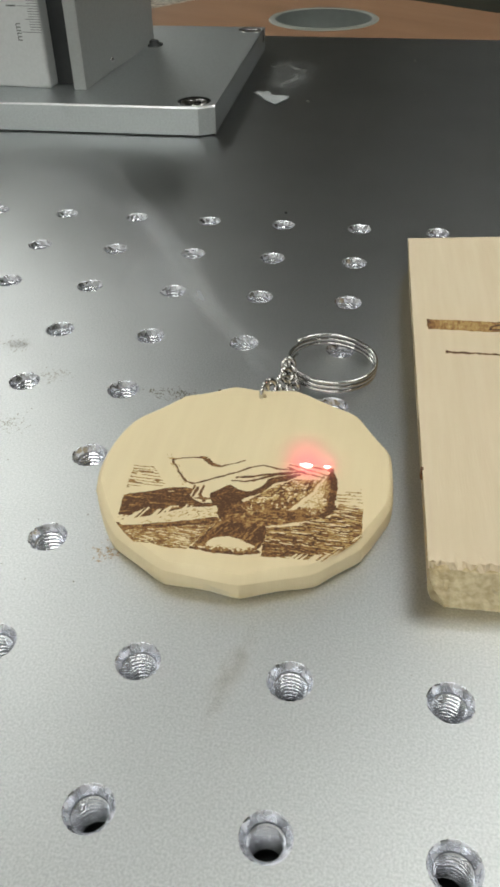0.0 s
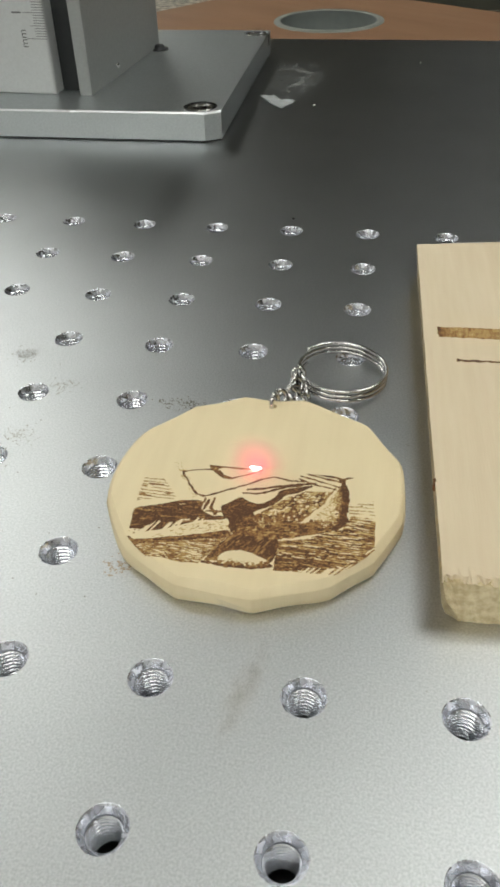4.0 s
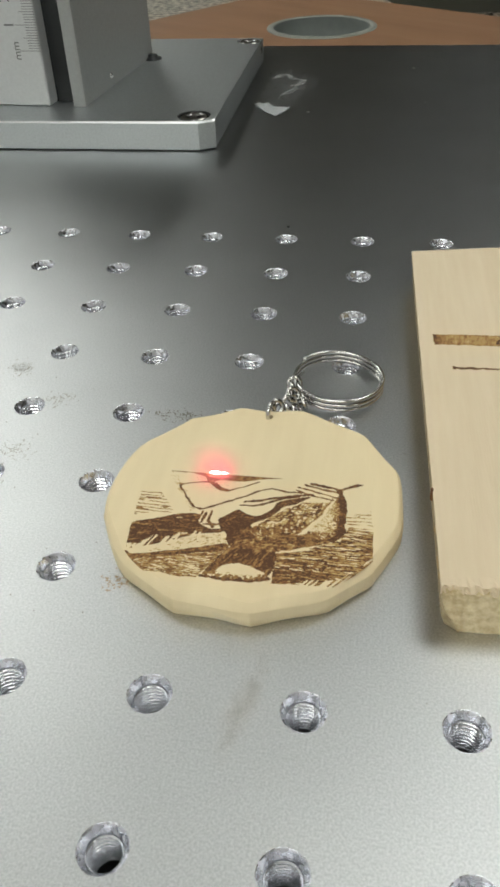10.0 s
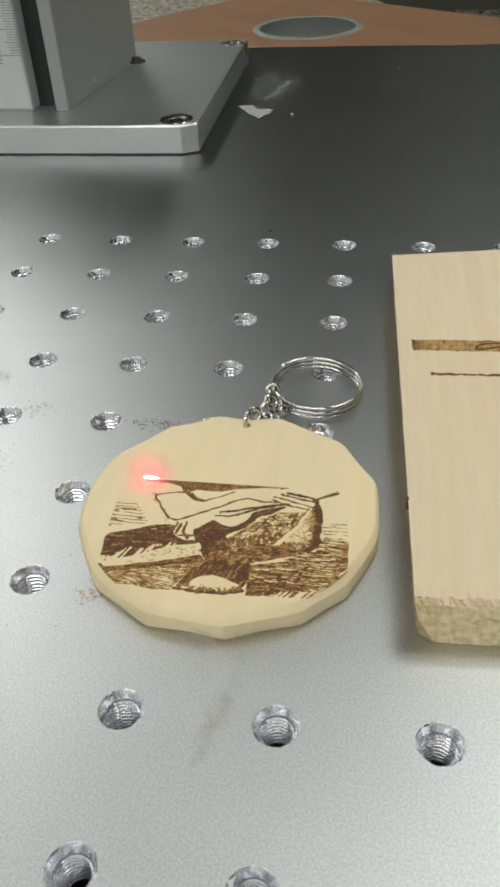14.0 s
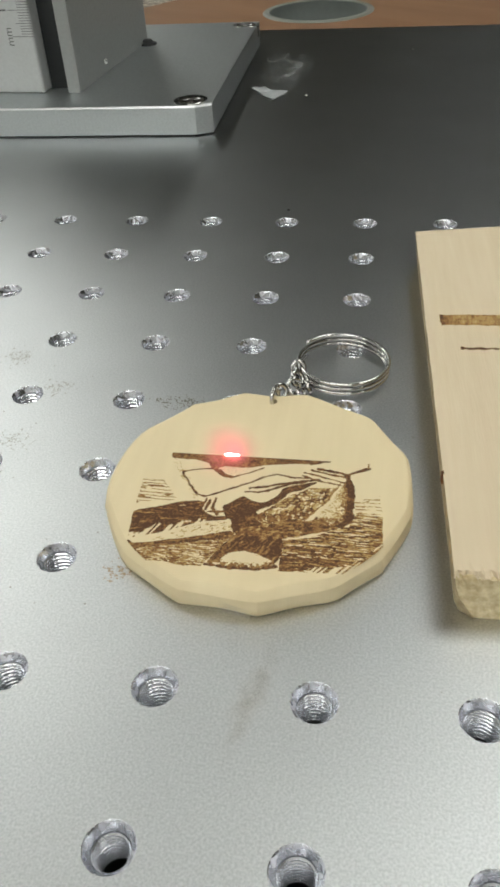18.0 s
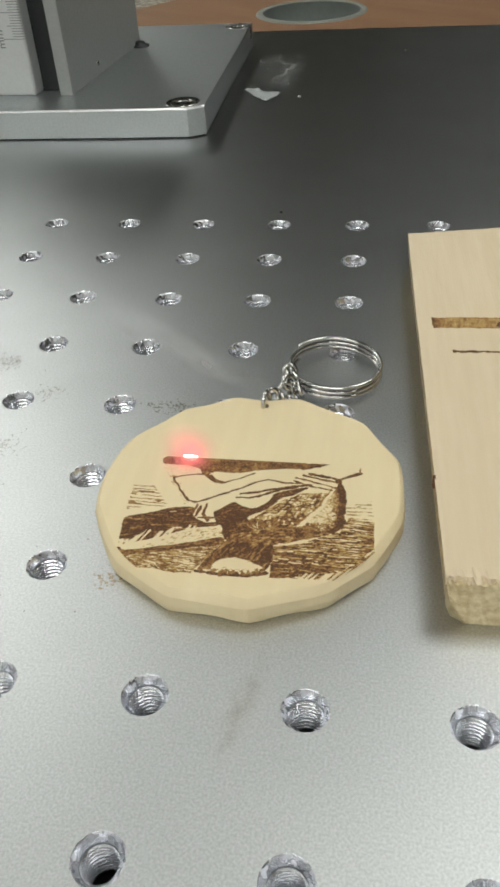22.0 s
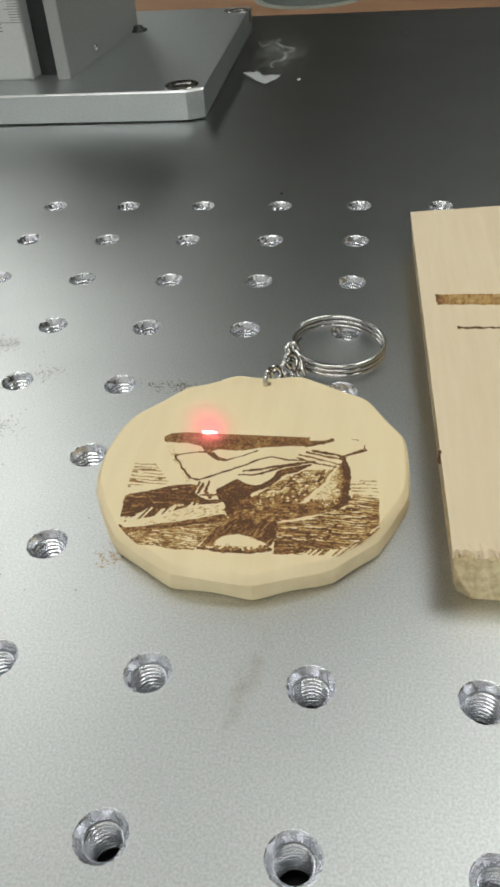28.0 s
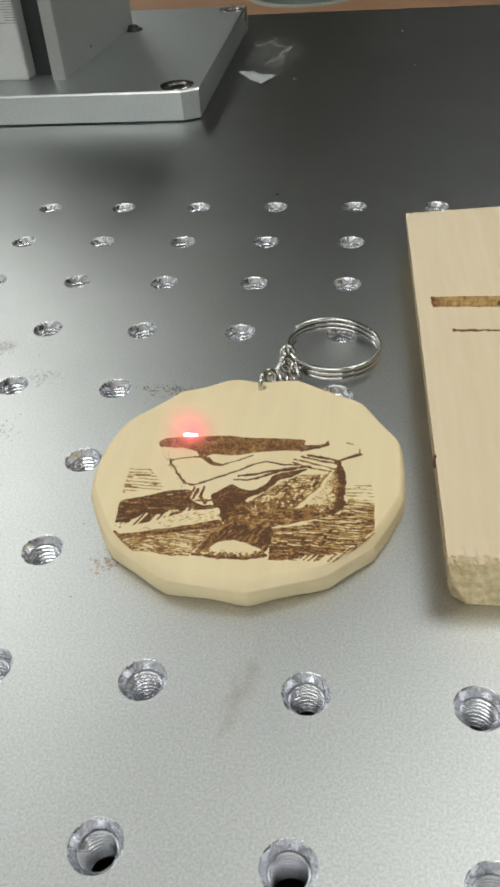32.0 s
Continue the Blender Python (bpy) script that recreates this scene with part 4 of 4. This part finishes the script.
# ---- the pine offcut with its two burnt test bars ----
def pine_block():
    root = thing("wood_block", pose(115.0 * MM, -27.8 * MM, 0, 0, 0, 2.45), "pale pine offcut with burnt test bars and a torn end", "wood block")
    W, L, T = 52, 129, 10.0
    bm = bmesh.new()
    nx, ny = 52, 64
    rng = random.Random(7)
    top = {}
    for i in range(nx + 1):
        for j in range(ny + 1):
            u, v = (i / nx) ** 1.7, j / ny
            far = 0.13 * u * W
            x = u * W + (0.12 * noise.noise((0.0, j * 0.23, 1.0)) + 0.2 * max(0, j / ny - 0.5) * rng.random() if i == 0 else 0)
            y = far - v * (L + far)
            z = T
            if j > ny - 2:
                z -= 0.45 * (j - (ny - 2)) * rng.random()
                y += 0.9 * (rng.random() - 0.5)
            if j == ny:
                y += 0.7 + 1.6 * abs(noise.noise((x * 0.55, 4.0, 1.0))) + 0.6 * rng.random()
                z -= 0.3 + 0.9 * rng.random()
            if i == 0:
                z -= 0.25 + 0.2 * noise.noise((3.0, j * 0.31, 0.0))
            top[i, j] = bm.verts.new((x * MM, y * MM, z * MM))
    for i in range(nx):
        for j in range(ny):
            bm.faces.new((top[i, j], top[i, j + 1], top[i + 1, j + 1], top[i + 1, j]))
    # the three other sides run down to the plate
    made = {}

    def lower(k, z, r):
        if (k, z) not in made:
            c = top[k].co
            p = Vector((c.x, c.y, z * MM))
            if k[1] == ny:
                w = noise.noise((c.x / MM * 0.35, z * 0.5, 7.0)) + 0.5 * noise.noise((c.x / MM * 1.3, z * 1.1, 2.0))
                p.y = (-L + 0.3 + 0.08 * z - 0.18 * w + 0.3 * (r.random() - 0.3)) * MM
            chip = max(0.0, 1 - c.x / MM / 3.5) * max(0.0, 1 - (ny - k[1]) / 1.6)
            p.x += 4.2 * chip * max(0.0, 1 - z / 6.5) * MM
            p.x = max(p.x + 0.1 * (r.random() - 0.5) * MM, (1.15 + 0.9 * chip) * (1 - z / 10) * MM + 0.001 * c.x)
            made[k, z] = bm.verts.new(p)
        return made[k, z]

    def skirt(keys, levels, seed, face=0):
        r = random.Random(seed)
        prev = [top[k] for k in keys]
        for z in levels:
            row = [lower(k, z, r) for k in keys]
            for n in range(len(keys) - 1):
                f = bm.faces.new((prev[n], row[n], row[n + 1], prev[n + 1]))
                f.material_index = face
            prev = row
    skirt([(0, j) for j in range(ny + 1)], (8.7, 8.2, 7.3, 6.4, 5.5, 4.6, 3.7, 2.8, 2.0, 1.2, 0.1), 1, 2)
    skirt([(i, ny) for i in range(nx + 1)], (8.7, 8.2, 7.3, 6.4, 5.5, 4.6, 3.7, 2.8, 2.0, 1.2, 0.1), 2, 1)
    skirt([(nx, j) for j in range(ny, -1, -1)], (5.0, 0.1), 3)
    skirt([(i, 0) for i in range(nx, -1, -1)], (5.0, 0.1), 4)
    body = part("block", bm, M_BLOCK, root)
    body.data.materials.append(M_ENDGRAIN)
    body.data.materials.append(M_SHADED_SIDE)

    def wide_bar(X, Y):
        wob = 0.35 * (soft_noise(X, Y, 1.5, 5) - 0.5) + 0.25 * (soft_noise(X, Y, 0.4, 6) - 0.5)
        y = Y + wob
        D = np.zeros(X.shape)
        b1 = (X > 3.3 + wob) & (X < 44) & (y > -51.3) & (y < -46.5)
        grain = 0.6 * soft_noise(X - 0.15 * Y, Y, 0.33, 7, 2.6) + 0.4 * soft_noise(X, Y, 2.2, 4, 0.5)
        fine = 0.5 * soft_noise(X, Y, 0.25, 17, 1.1) + 0.5 * soft_noise(X, Y, 0.5, 18, 0.6)
        tone = 0.33 + 0.3 * fine + 0.3 * (grain - 0.4) + 0.42 * np.exp(-np.maximum(X - 3.3, 0) / 1.6)
        D[b1] = tone[b1]
        rim = b1 & ((y < -50.8) | (y > -46.9))
        D[rim] += 0.5 * (grain[rim] - 0.15)
        loop = np.minimum(near_line([(18.0, -50.3), (18.7, -48.7), (20.6, -47.8), (25.0, -47.4)], X, Y), near_line([(18.0, -50.3), (20.8, -50.0), (25.0, -48.7)], X, Y))
        D[loop < 0.22 + 0.2 * soft_noise(X, Y, 0.5, 14)] = 0.95
        return softened(D)

    def thin_bar(X, Y):
        y = Y + 0.35 * (soft_noise(X, Y, 1.5, 5) - 0.5) + 0.25 * (soft_noise(X, Y, 0.4, 6) - 0.5)
        return softened(np.where((X > 6.9) & (X < 44) & (np.abs(y + 61.3) < 0.36 + 0.4 * (soft_noise(X, Y, 0.9, 8) - 0.4) + 0.4 * (X < 7.6)), 1.0, 0.0))

    for dark, y0, y1, label in ((wide_bar, -53, -45, "wide brown burnt bar"), (thin_bar, -63, -59, "thin dark burnt line")):
        marks = raster(*cells(2, 46, y0, y1, dark))
        strokes_mesh("burnt_bar", marks, BURN_TONES, root, T * MM + 0.03 * MM)["label"] = label
    knot = part("scorch", box(0.02 * MM, 0.7 * MM, -104.2 * MM, -102.8 * MM, 7.6 * MM, 10.05 * MM, 0.3 * MM), M_BURN, root, "small dark notch on the edge")
    knot.location.x = -0.3 * MM
    for y, l, z in ((-112, 1.4, 8.4), (-119, 2.6, 8.0), (-123.5, 1.2, 8.8)):
        s = part("stain", box(-0.02 * MM, 0.12 * MM, (y - l) * MM, y * MM, (z - 0.3) * MM, (z + 0.5) * MM, 0.04 * MM), M_BURN_PALE, root, "brown stain along the edge")
        s.location.x = (0.115 * (10 - z) - 0.1) * MM
    r = random.Random(12)
    for q in range(70):
        l = r.uniform(0.15, 0.5)
        b = box(-0.11, 0.11, -l, l, -0.1, 0.1)
        for v in b.verts:
            v.co *= MM * r.uniform(0.7, 1.3)
        x = 0.4 + 22 * r.random() ** 1.6
        brown = x < 3.0 and q % 5 == 0
        s = part("splinter", b, M_BURN_PALE if brown else (M_BLOCK if q % 3 else M_ENDGRAIN), root, "brown torn fibre" if brown else "")
        s.matrix_basis = pose(x * MM, (-127.9 + 2.2 * r.random()) * MM, (9.0 + 0.7 * r.random()) * MM, r.uniform(-30, 20), r.uniform(-20, 20), r.uniform(-60, 60))


pine_block()


# ---- small litter on the plate ----
def blob(bm, x, y, r, rng, z=0.00003):
    n = 7
    a0, long = rng.random() * 6, 1 + 2.5 * rng.random() ** 3
    ca, sa = math.cos(a0), math.sin(a0)
    vs = []
    for k in range(n):
        u = r * long * (0.5 + rng.random()) * math.cos(2 * math.pi * k / n)
        v = r * (0.5 + rng.random()) * math.sin(2 * math.pi * k / n)
        vs.append(bm.verts.new((x + u * ca - v * sa, y + u * sa + v * ca, z)))
    bm.faces.new(vs)


def curl(bm, x, y, r, rng, z=0.00004):
    """A thin broken curl scratched into the plate."""
    a0, turn = rng.random() * 6, rng.uniform(2.0, 4.5)
    prev = None
    for k in range(11):
        a = a0 + turn * k / 10
        q = r * (1 + 0.15 * math.sin(3 * a))
        w = rng.uniform(0.02, 0.12)
        pair = [bm.verts.new(((x + (q + d) * math.cos(a)) * MM, (y + 0.8 * (q + d) * math.sin(a)) * MM, z)) for d in (-w, w)]
        if prev and rng.random() < 0.85:
            bm.faces.new((prev[0], prev[1], pair[1], pair[0]))
        prev = pair


def litter():
    rng = random.Random(21)
    for x, y, w, h, n, curls in ((16.3, -84, 8, 6, 60, 7), (31.0, -96, 6, 5, 40, 4), (28.2, -117.0, 6, 6, 50, 6), (62.5, -99.8, 9, 3.4, 90, 3), (8, -140, 8, 8, 6, 0), (61.8, -152.5, 4.5, 4, 60, 0)):
        bm = bmesh.new()
        for _ in range(n):
            blob(bm, rng.gauss(0, w / 3) * MM, rng.gauss(0, h / 3) * MM, rng.uniform(0.05, 0.24) * MM, rng)
        for _ in range(curls):
            curl(bm, rng.gauss(0, w / 4), rng.gauss(0, h / 4), rng.uniform(0.9, 2.2), rng)
        ob = link("smudge", bm, M_SCORCHED if y < -145 else (M_SOOT if x > 50 else M_SCUFF))
        ob.location = (x * MM, y * MM, 0)
        tagged(ob, "patch of dark scuffed specks on the aluminium plate", "smudge", "smudges on the plate", "stuff")
    bm = bmesh.new()
    for _ in range(80):
        blob(bm, rng.uniform(-40, 140) * MM, rng.uniform(-190, 250) * MM, rng.uniform(0.05, 0.2) * MM, rng)
    tagged(link("dust", bm, M_DUST), "scattered pale dust specks on the plate", "dust", kind="stuff")
    bm = bmesh.new()
    for _ in range(46):
        blob(bm, rng.uniform(0, 62) * MM, rng.uniform(-172, -78) * MM, rng.uniform(0.05, 0.17) * MM, rng)
    tagged(link("dark_specks", bm, M_SOOT), "scattered dark specks on the aluminium plate", "specks", kind="stuff")
    for x, y, r in ((115.5, 220.2, 0.55), (121.2, 156.6, 0.45), (67.5, 140, 0.7), (74.5, 9.5, 0.5)):
        bm = bmesh.new()
        bmesh.ops.create_icosphere(bm, subdivisions=1, radius=r * MM)
        for v in bm.verts:
            v.co.z *= 0.5
            v.co *= 1 + 0.3 * rng.random()
        ob = link("crumb", bm, M_DUST if y > 20 else M_DARK)
        ob.location = (x * MM, y * MM, r * 0.45 * MM)
        tagged(ob, "tiny crumb lying on the plate", "crumb", "crumbs on the plate")
    # crumpled clear film with a paper flake
    bm = bmesh.new()
    n = 18
    g = [[bm.verts.new(((i / n - 0.5) * 30 * MM, (j / n - 0.5) * 62 * MM,
                        (0.3 + 5.0 * abs(noise.noise((i * 0.41, j * 0.37, 2.0)))) * MM)) for j in range(n + 1)] for i in range(n + 1)]
    for i in range(n):
        for j in range(n):
            if (i - n / 2) ** 2 + (j - n / 2) ** 2 < (n * 0.42) ** 2 * (0.5 + rng.random()):
                bm.faces.new((g[i][j], g[i + 1][j], g[i + 1][j + 1], g[i][j + 1]))
    bmesh.ops.delete(bm, geom=[v for v in bm.verts if not v.link_faces], context="VERTS")
    film = link("plastic_film", bm, M_FILM)
    film.matrix_basis = pose(54 * MM, 182 * MM, 0)
    # glints along the film's creases, painted as pale ribbons
    folds = ((-12, 22, -8, 11, 0.5), (-8, 11, -3, 27, 0.7), (-3, 27, 2, 8, 0.5), (2, 8, 6.6, 3, 0.8), (6.6, 3, 4, -8, 0.9), (4, -8, 0, -18, 0.7),
             (0, -18, 0.5, -27, 0.5), (3, -6, -1, -15, 0.6), (6, 2, 1, -3, 0.7), (-2, -20, 3, -12, 0.6))
    for q, (x0, y0, x1, y1, wide) in enumerate(folds):
        bm = bmesh.new()
        rows = []
        for s in range(13):
            f = s / 12
            bow = 2.2 * math.sin(math.pi * f) * (1 if q % 2 else -1)
            cx, cy = x0 + (x1 - x0) * f + bow + rng.uniform(-0.3, 0.3), y0 + (y1 - y0) * f + 0.5 * bow
            w = 0.95 * wide * math.sin(math.pi * (0.05 + 0.9 * f)) * (0.1 + 0.9 * rng.random() ** 2)
            h = 0.9 + 1.2 * rng.random()
            rows.append([bm.verts.new(((cx - w) * MM, cy * MM, h * MM)), bm.verts.new(((cx + w) * MM, cy * MM, (h + 0.7) * MM))])
        for r0, r1 in zip(rows, rows[1:]):
            bm.faces.new((r0[0], r0[1], r1[1], r1[0]))
        part("crease", bm, M_CREASE, film, "pale ribbon painting the glint on a crease in the film")
    tagged(film, "crumpled scrap of clear plastic film on the plate", "plastic film")
    bm = bmesh.new()
    pts = [(-9.5, 4.5), (-7, 7.5), (-5.2, 6.2), (-3.6, 9.8), (-1.2, 5.5), (0.8, 3.6), (4, 2.8), (8.2, -0.6), (7.4, -5.2), (5.2, -7.8), (3.0, -12), (1.2, -8.6), (-1.5, -6), (-3.2, -4.4), (-5, -1)]
    f = bm.faces.new([bm.verts.new((x * MM, y * MM, (0.3 + 0.12 * abs(x)) * MM)) for x, y in pts])
    ex = bmesh.ops.extrude_face_region(bm, geom=[f])
    for v in ex["geom"]:
        if isinstance(v, bmesh.types.BMVert):
            v.co.z += 0.15 * MM
    flake = link("paper_flake", bm, M_PAPER)
    flake.matrix_basis = pose(50.2 * MM, 143.5 * MM, 0)
    tagged(flake, "torn pale grey paper flake on the plate", "paper flake")
    # tan smear in front of the tag
    bm = bmesh.new()
    bm.faces.new([bm.verts.new((x * MM, y * MM, 0.00003)) for x, y in circle(0, 0, 12.5, 32)])
    smear = link("smear", bm, M_STAIN)
    smear.matrix_basis = pose(90.3 * MM, -175.5 * MM, 0, 0, 0, -14)
    tagged(smear, "faint tan smear on the aluminium plate", "smear", kind="stuff")


litter()


# ---- the laser's glow ----
def laser_spot(label, size, halo):
    root = thing("laser_spot", pose(0, 0, 0), label, "laser spot", "glowing laser spots")
    bm = bmesh.new()
    bmesh.ops.create_icosphere(bm, subdivisions=2, radius=1.0)
    for v in bm.verts:
        v.co = Vector((v.co.x * 1.2 * size, v.co.y * 0.27 * size, v.co.z * 0.27 * size)) * MM
    part("core", bm, M_CORE, root, "white-hot burning point")
    # red glow painted on veils: one low over the wood, one upright above the spot
    for name, m, y in (("glow_veil", pose(0, 0, 0), -0.4), ("glow_veil", pose(0, 0, 0, 90), 0.5)):
        bm = bmesh.new()
        n = 32
        ring = [bm.verts.new((10 * size * math.cos(2 * math.pi * q / n) * MM, 10 * size * math.sin(2 * math.pi * q / n) * MM, 0)) for q in range(n)]
        bm.faces.new(ring)
        ob = part(name, bm, halo, root, "veil of smoke painted with the spot's faint red glow")
        ob.matrix_basis = pose(0, y * size * MM, (0.1 if m[1][1] > 0.5 else 2.4 * size) * MM) @ m
    return root


MAIN_SPOT = laser_spot("white-hot laser spot with a red glow on the wood", 1.0, M_HALO)
SIDE_SPOT = laser_spot("small red laser spot trailing on the same row", 0.55, M_HALO_SMALL)
TRACE = link("laser_trace", box(-19.5 * MM, 20.5 * MM, -0.085 * MM, 0.085 * MM, -0.05 * MM, 0.05 * MM), M_TRACE)
tagged(TRACE, "thin red line that the laser draws across the wood", "laser trace")


def smoke_wisp(label, mat, wide):
    bm = bmesh.new()
    nx, ny = 8, 20
    g = [[bm.verts.new(((i / nx - 0.5) * wide * MM + 2.2 * MM * math.sin(j * 0.33), (j / ny - 0.5) * 90 * MM, 0.8 * MM * math.sin(i * 0.8 + j * 0.4))) for j in range(ny + 1)] for i in range(nx + 1)]
    for i in range(nx):
        for j in range(ny):
            bm.faces.new((g[i][j], g[i + 1][j], g[i + 1][j + 1], g[i][j + 1]))
    ob = link("smoke_wisp", bm, mat, smooth=True)
    return tagged(ob, label, "smoke", "wisps of smoke", "stuff")


WISP_A = smoke_wisp("thin pale smoke drifting up from the tag", M_SMOKE, 18)
WISP_B = smoke_wisp("faint pale puff of smoke over the plate", M_SMOKE, 18)
WISP_C = smoke_wisp("wide pale haze of smoke spreading over the plate", M_HAZE, 50)

# seconds, main spot, side spot: millimetres across the tag
SPOTS = [(0.0, 11.7, 15.9), (0.5, -18.3, 20.7), (1.0, 14.9, 13.2), (1.5, 16.3, 15.5), (2.0, -1.4, 7.0), (2.5, -7.9, -6.6), (3.0, -0.5, 13.0),
         (3.5, -4.5, -3.0), (5.5, 17.8, 14.0), (6.0, -5.7, -4.0), (6.5, -17.8, 20.9), (7.0, 3.0, 10.4), (7.5, -4.3, -2.5), (8.0, 2.3, 0.8)]
SPOTS += [(8.5, -9.5, -8.3), (9.0, -0.2, 1.6), (9.5, -5.0, -3.6), (10.0, -8.9, -7.0), (10.5, 6.2, 8.5), (11.0, -13.3, -12.0), (11.5, -16.6, -17.6),
          (12.0, -18.6, 9.9), (12.5, -21.2, 23.9), (13.0, -17.6, 21.8), (13.5, -17.3, 12.4), (14.0, -17.9, -16.6), (14.5, -17.6, -16.4), (15.0, -18.1, 20.9)]
SPOTS += [(15.5, 10.3, 11.8), (17.5, -3.5, -2.0), (18.0, -6.9, -5.5), (18.5, -7.6, -6.2), (19.0, -3.5, -2.0), (19.5, -6.1, -4.8), (20.0, -12.1, -10.8),
          (20.5, 12.1, 10.5), (21.0, 0.1, 1.2), (21.5, -6.1, -4.9), (22.0, -13.6, -12.4), (22.5, 10.1, 11.8), (23.0, 2.4, 3.6), (23.5, -3.2, -2.0)]
SPOTS += [(24.0, -4.1, -3.0), (24.5, -4.3, -3.1), (25.0, -7.4, -6.2), (25.5, -13.8, -12.0), (27.5, -6.1, -4.9), (28.0, -10.2, -9.0), (28.5, -11.5, -10.2),
          (29.0, -19.6, -17.0), (29.5, 11.5, 10.2), (30.0, 10.7, 9.4), (30.5, 10.1, 11.4), (31.0, 10.7, 12.0), (31.5, -15.3, 19.7), (32.0, -13.1, -12.0)]
TRACE_TIMES = (0.5, 6.5, 12.5, 13.0, 15.0, 31.5)


def motions():
    z = TAG_T
    for ob, col in ((MAIN_SPOT, 1), (SIDE_SPOT, 2)):
        walk(ob, [(row[0], pose(TAG[0] + row[col] * MM, TAG[1] + scan_y(row[0]) * MM, z + 0.35 * MM)) for row in SPOTS])
    rows = []
    for row in SPOTS:
        t = row[0]
        up = t in TRACE_TIMES
        rows.append((t, pose(TAG[0], TAG[1] + scan_y(t) * MM, z + (0.06 if up else -0.6) * MM)))
    walk(TRACE, rows)
    def veil(x, y, z, lean):
        return pose(x * MM, y * MM, z * MM, 80) @ pose(0, 0, 0, 0, 0, lean)

    away = [(600, pose(-0.6, 0.1, 0.5)), (1500, pose(-1.5, 0.4, 1.4))]
    walk(WISP_A, [(0.0, veil(65.5, -84, 20.5, 37)), (0.5, veil(62, -82, 27, 38)), (1.0, veil(44, -70, 62, 42)), (1.4, veil(-40, -40, 130, 50)),
                  (3.0, away[0][1]), (32.0, away[1][1])])
    walk(WISP_C, [(0.0, veil(50, -74, 22, 50)), (0.5, veil(47, -72, 26, 50)), (1.0, veil(36, -62, 48, 52)), (1.6, veil(-40, -40, 130, 56)),
                  (3.0, away[0][1]), (32.0, away[1][1])])
    lying = pose(TAG[0], TAG[1], 2.5 * MM)
    walk(WISP_B, [(0.0, lying), (21.06, lying), (21.24, veil(58, -88, 20, 42)), (21.5, veil(62, -90, 16, 46)), (22.0, veil(68, -94, 10, 62)),
                  (22.6, veil(-60, -60, 130, 60)), (24.0, away[0][1]), (32.0, away[1][1])])
    for y, ob in BURN_LINES:
        t = 0.0
        while scan_y(t) < y and t < 31.9:
            t += 0.1
        low, top = pose(0, 0, -0.3 * MM), pose(0, 0, 0)
        if t < 0.3:
            walk(ob, [(0.0, top), (32.0, top)])
        else:
            walk(ob, [(0.0, low), (t - 0.2, low), (t, top), (32.0, top)])


motions()
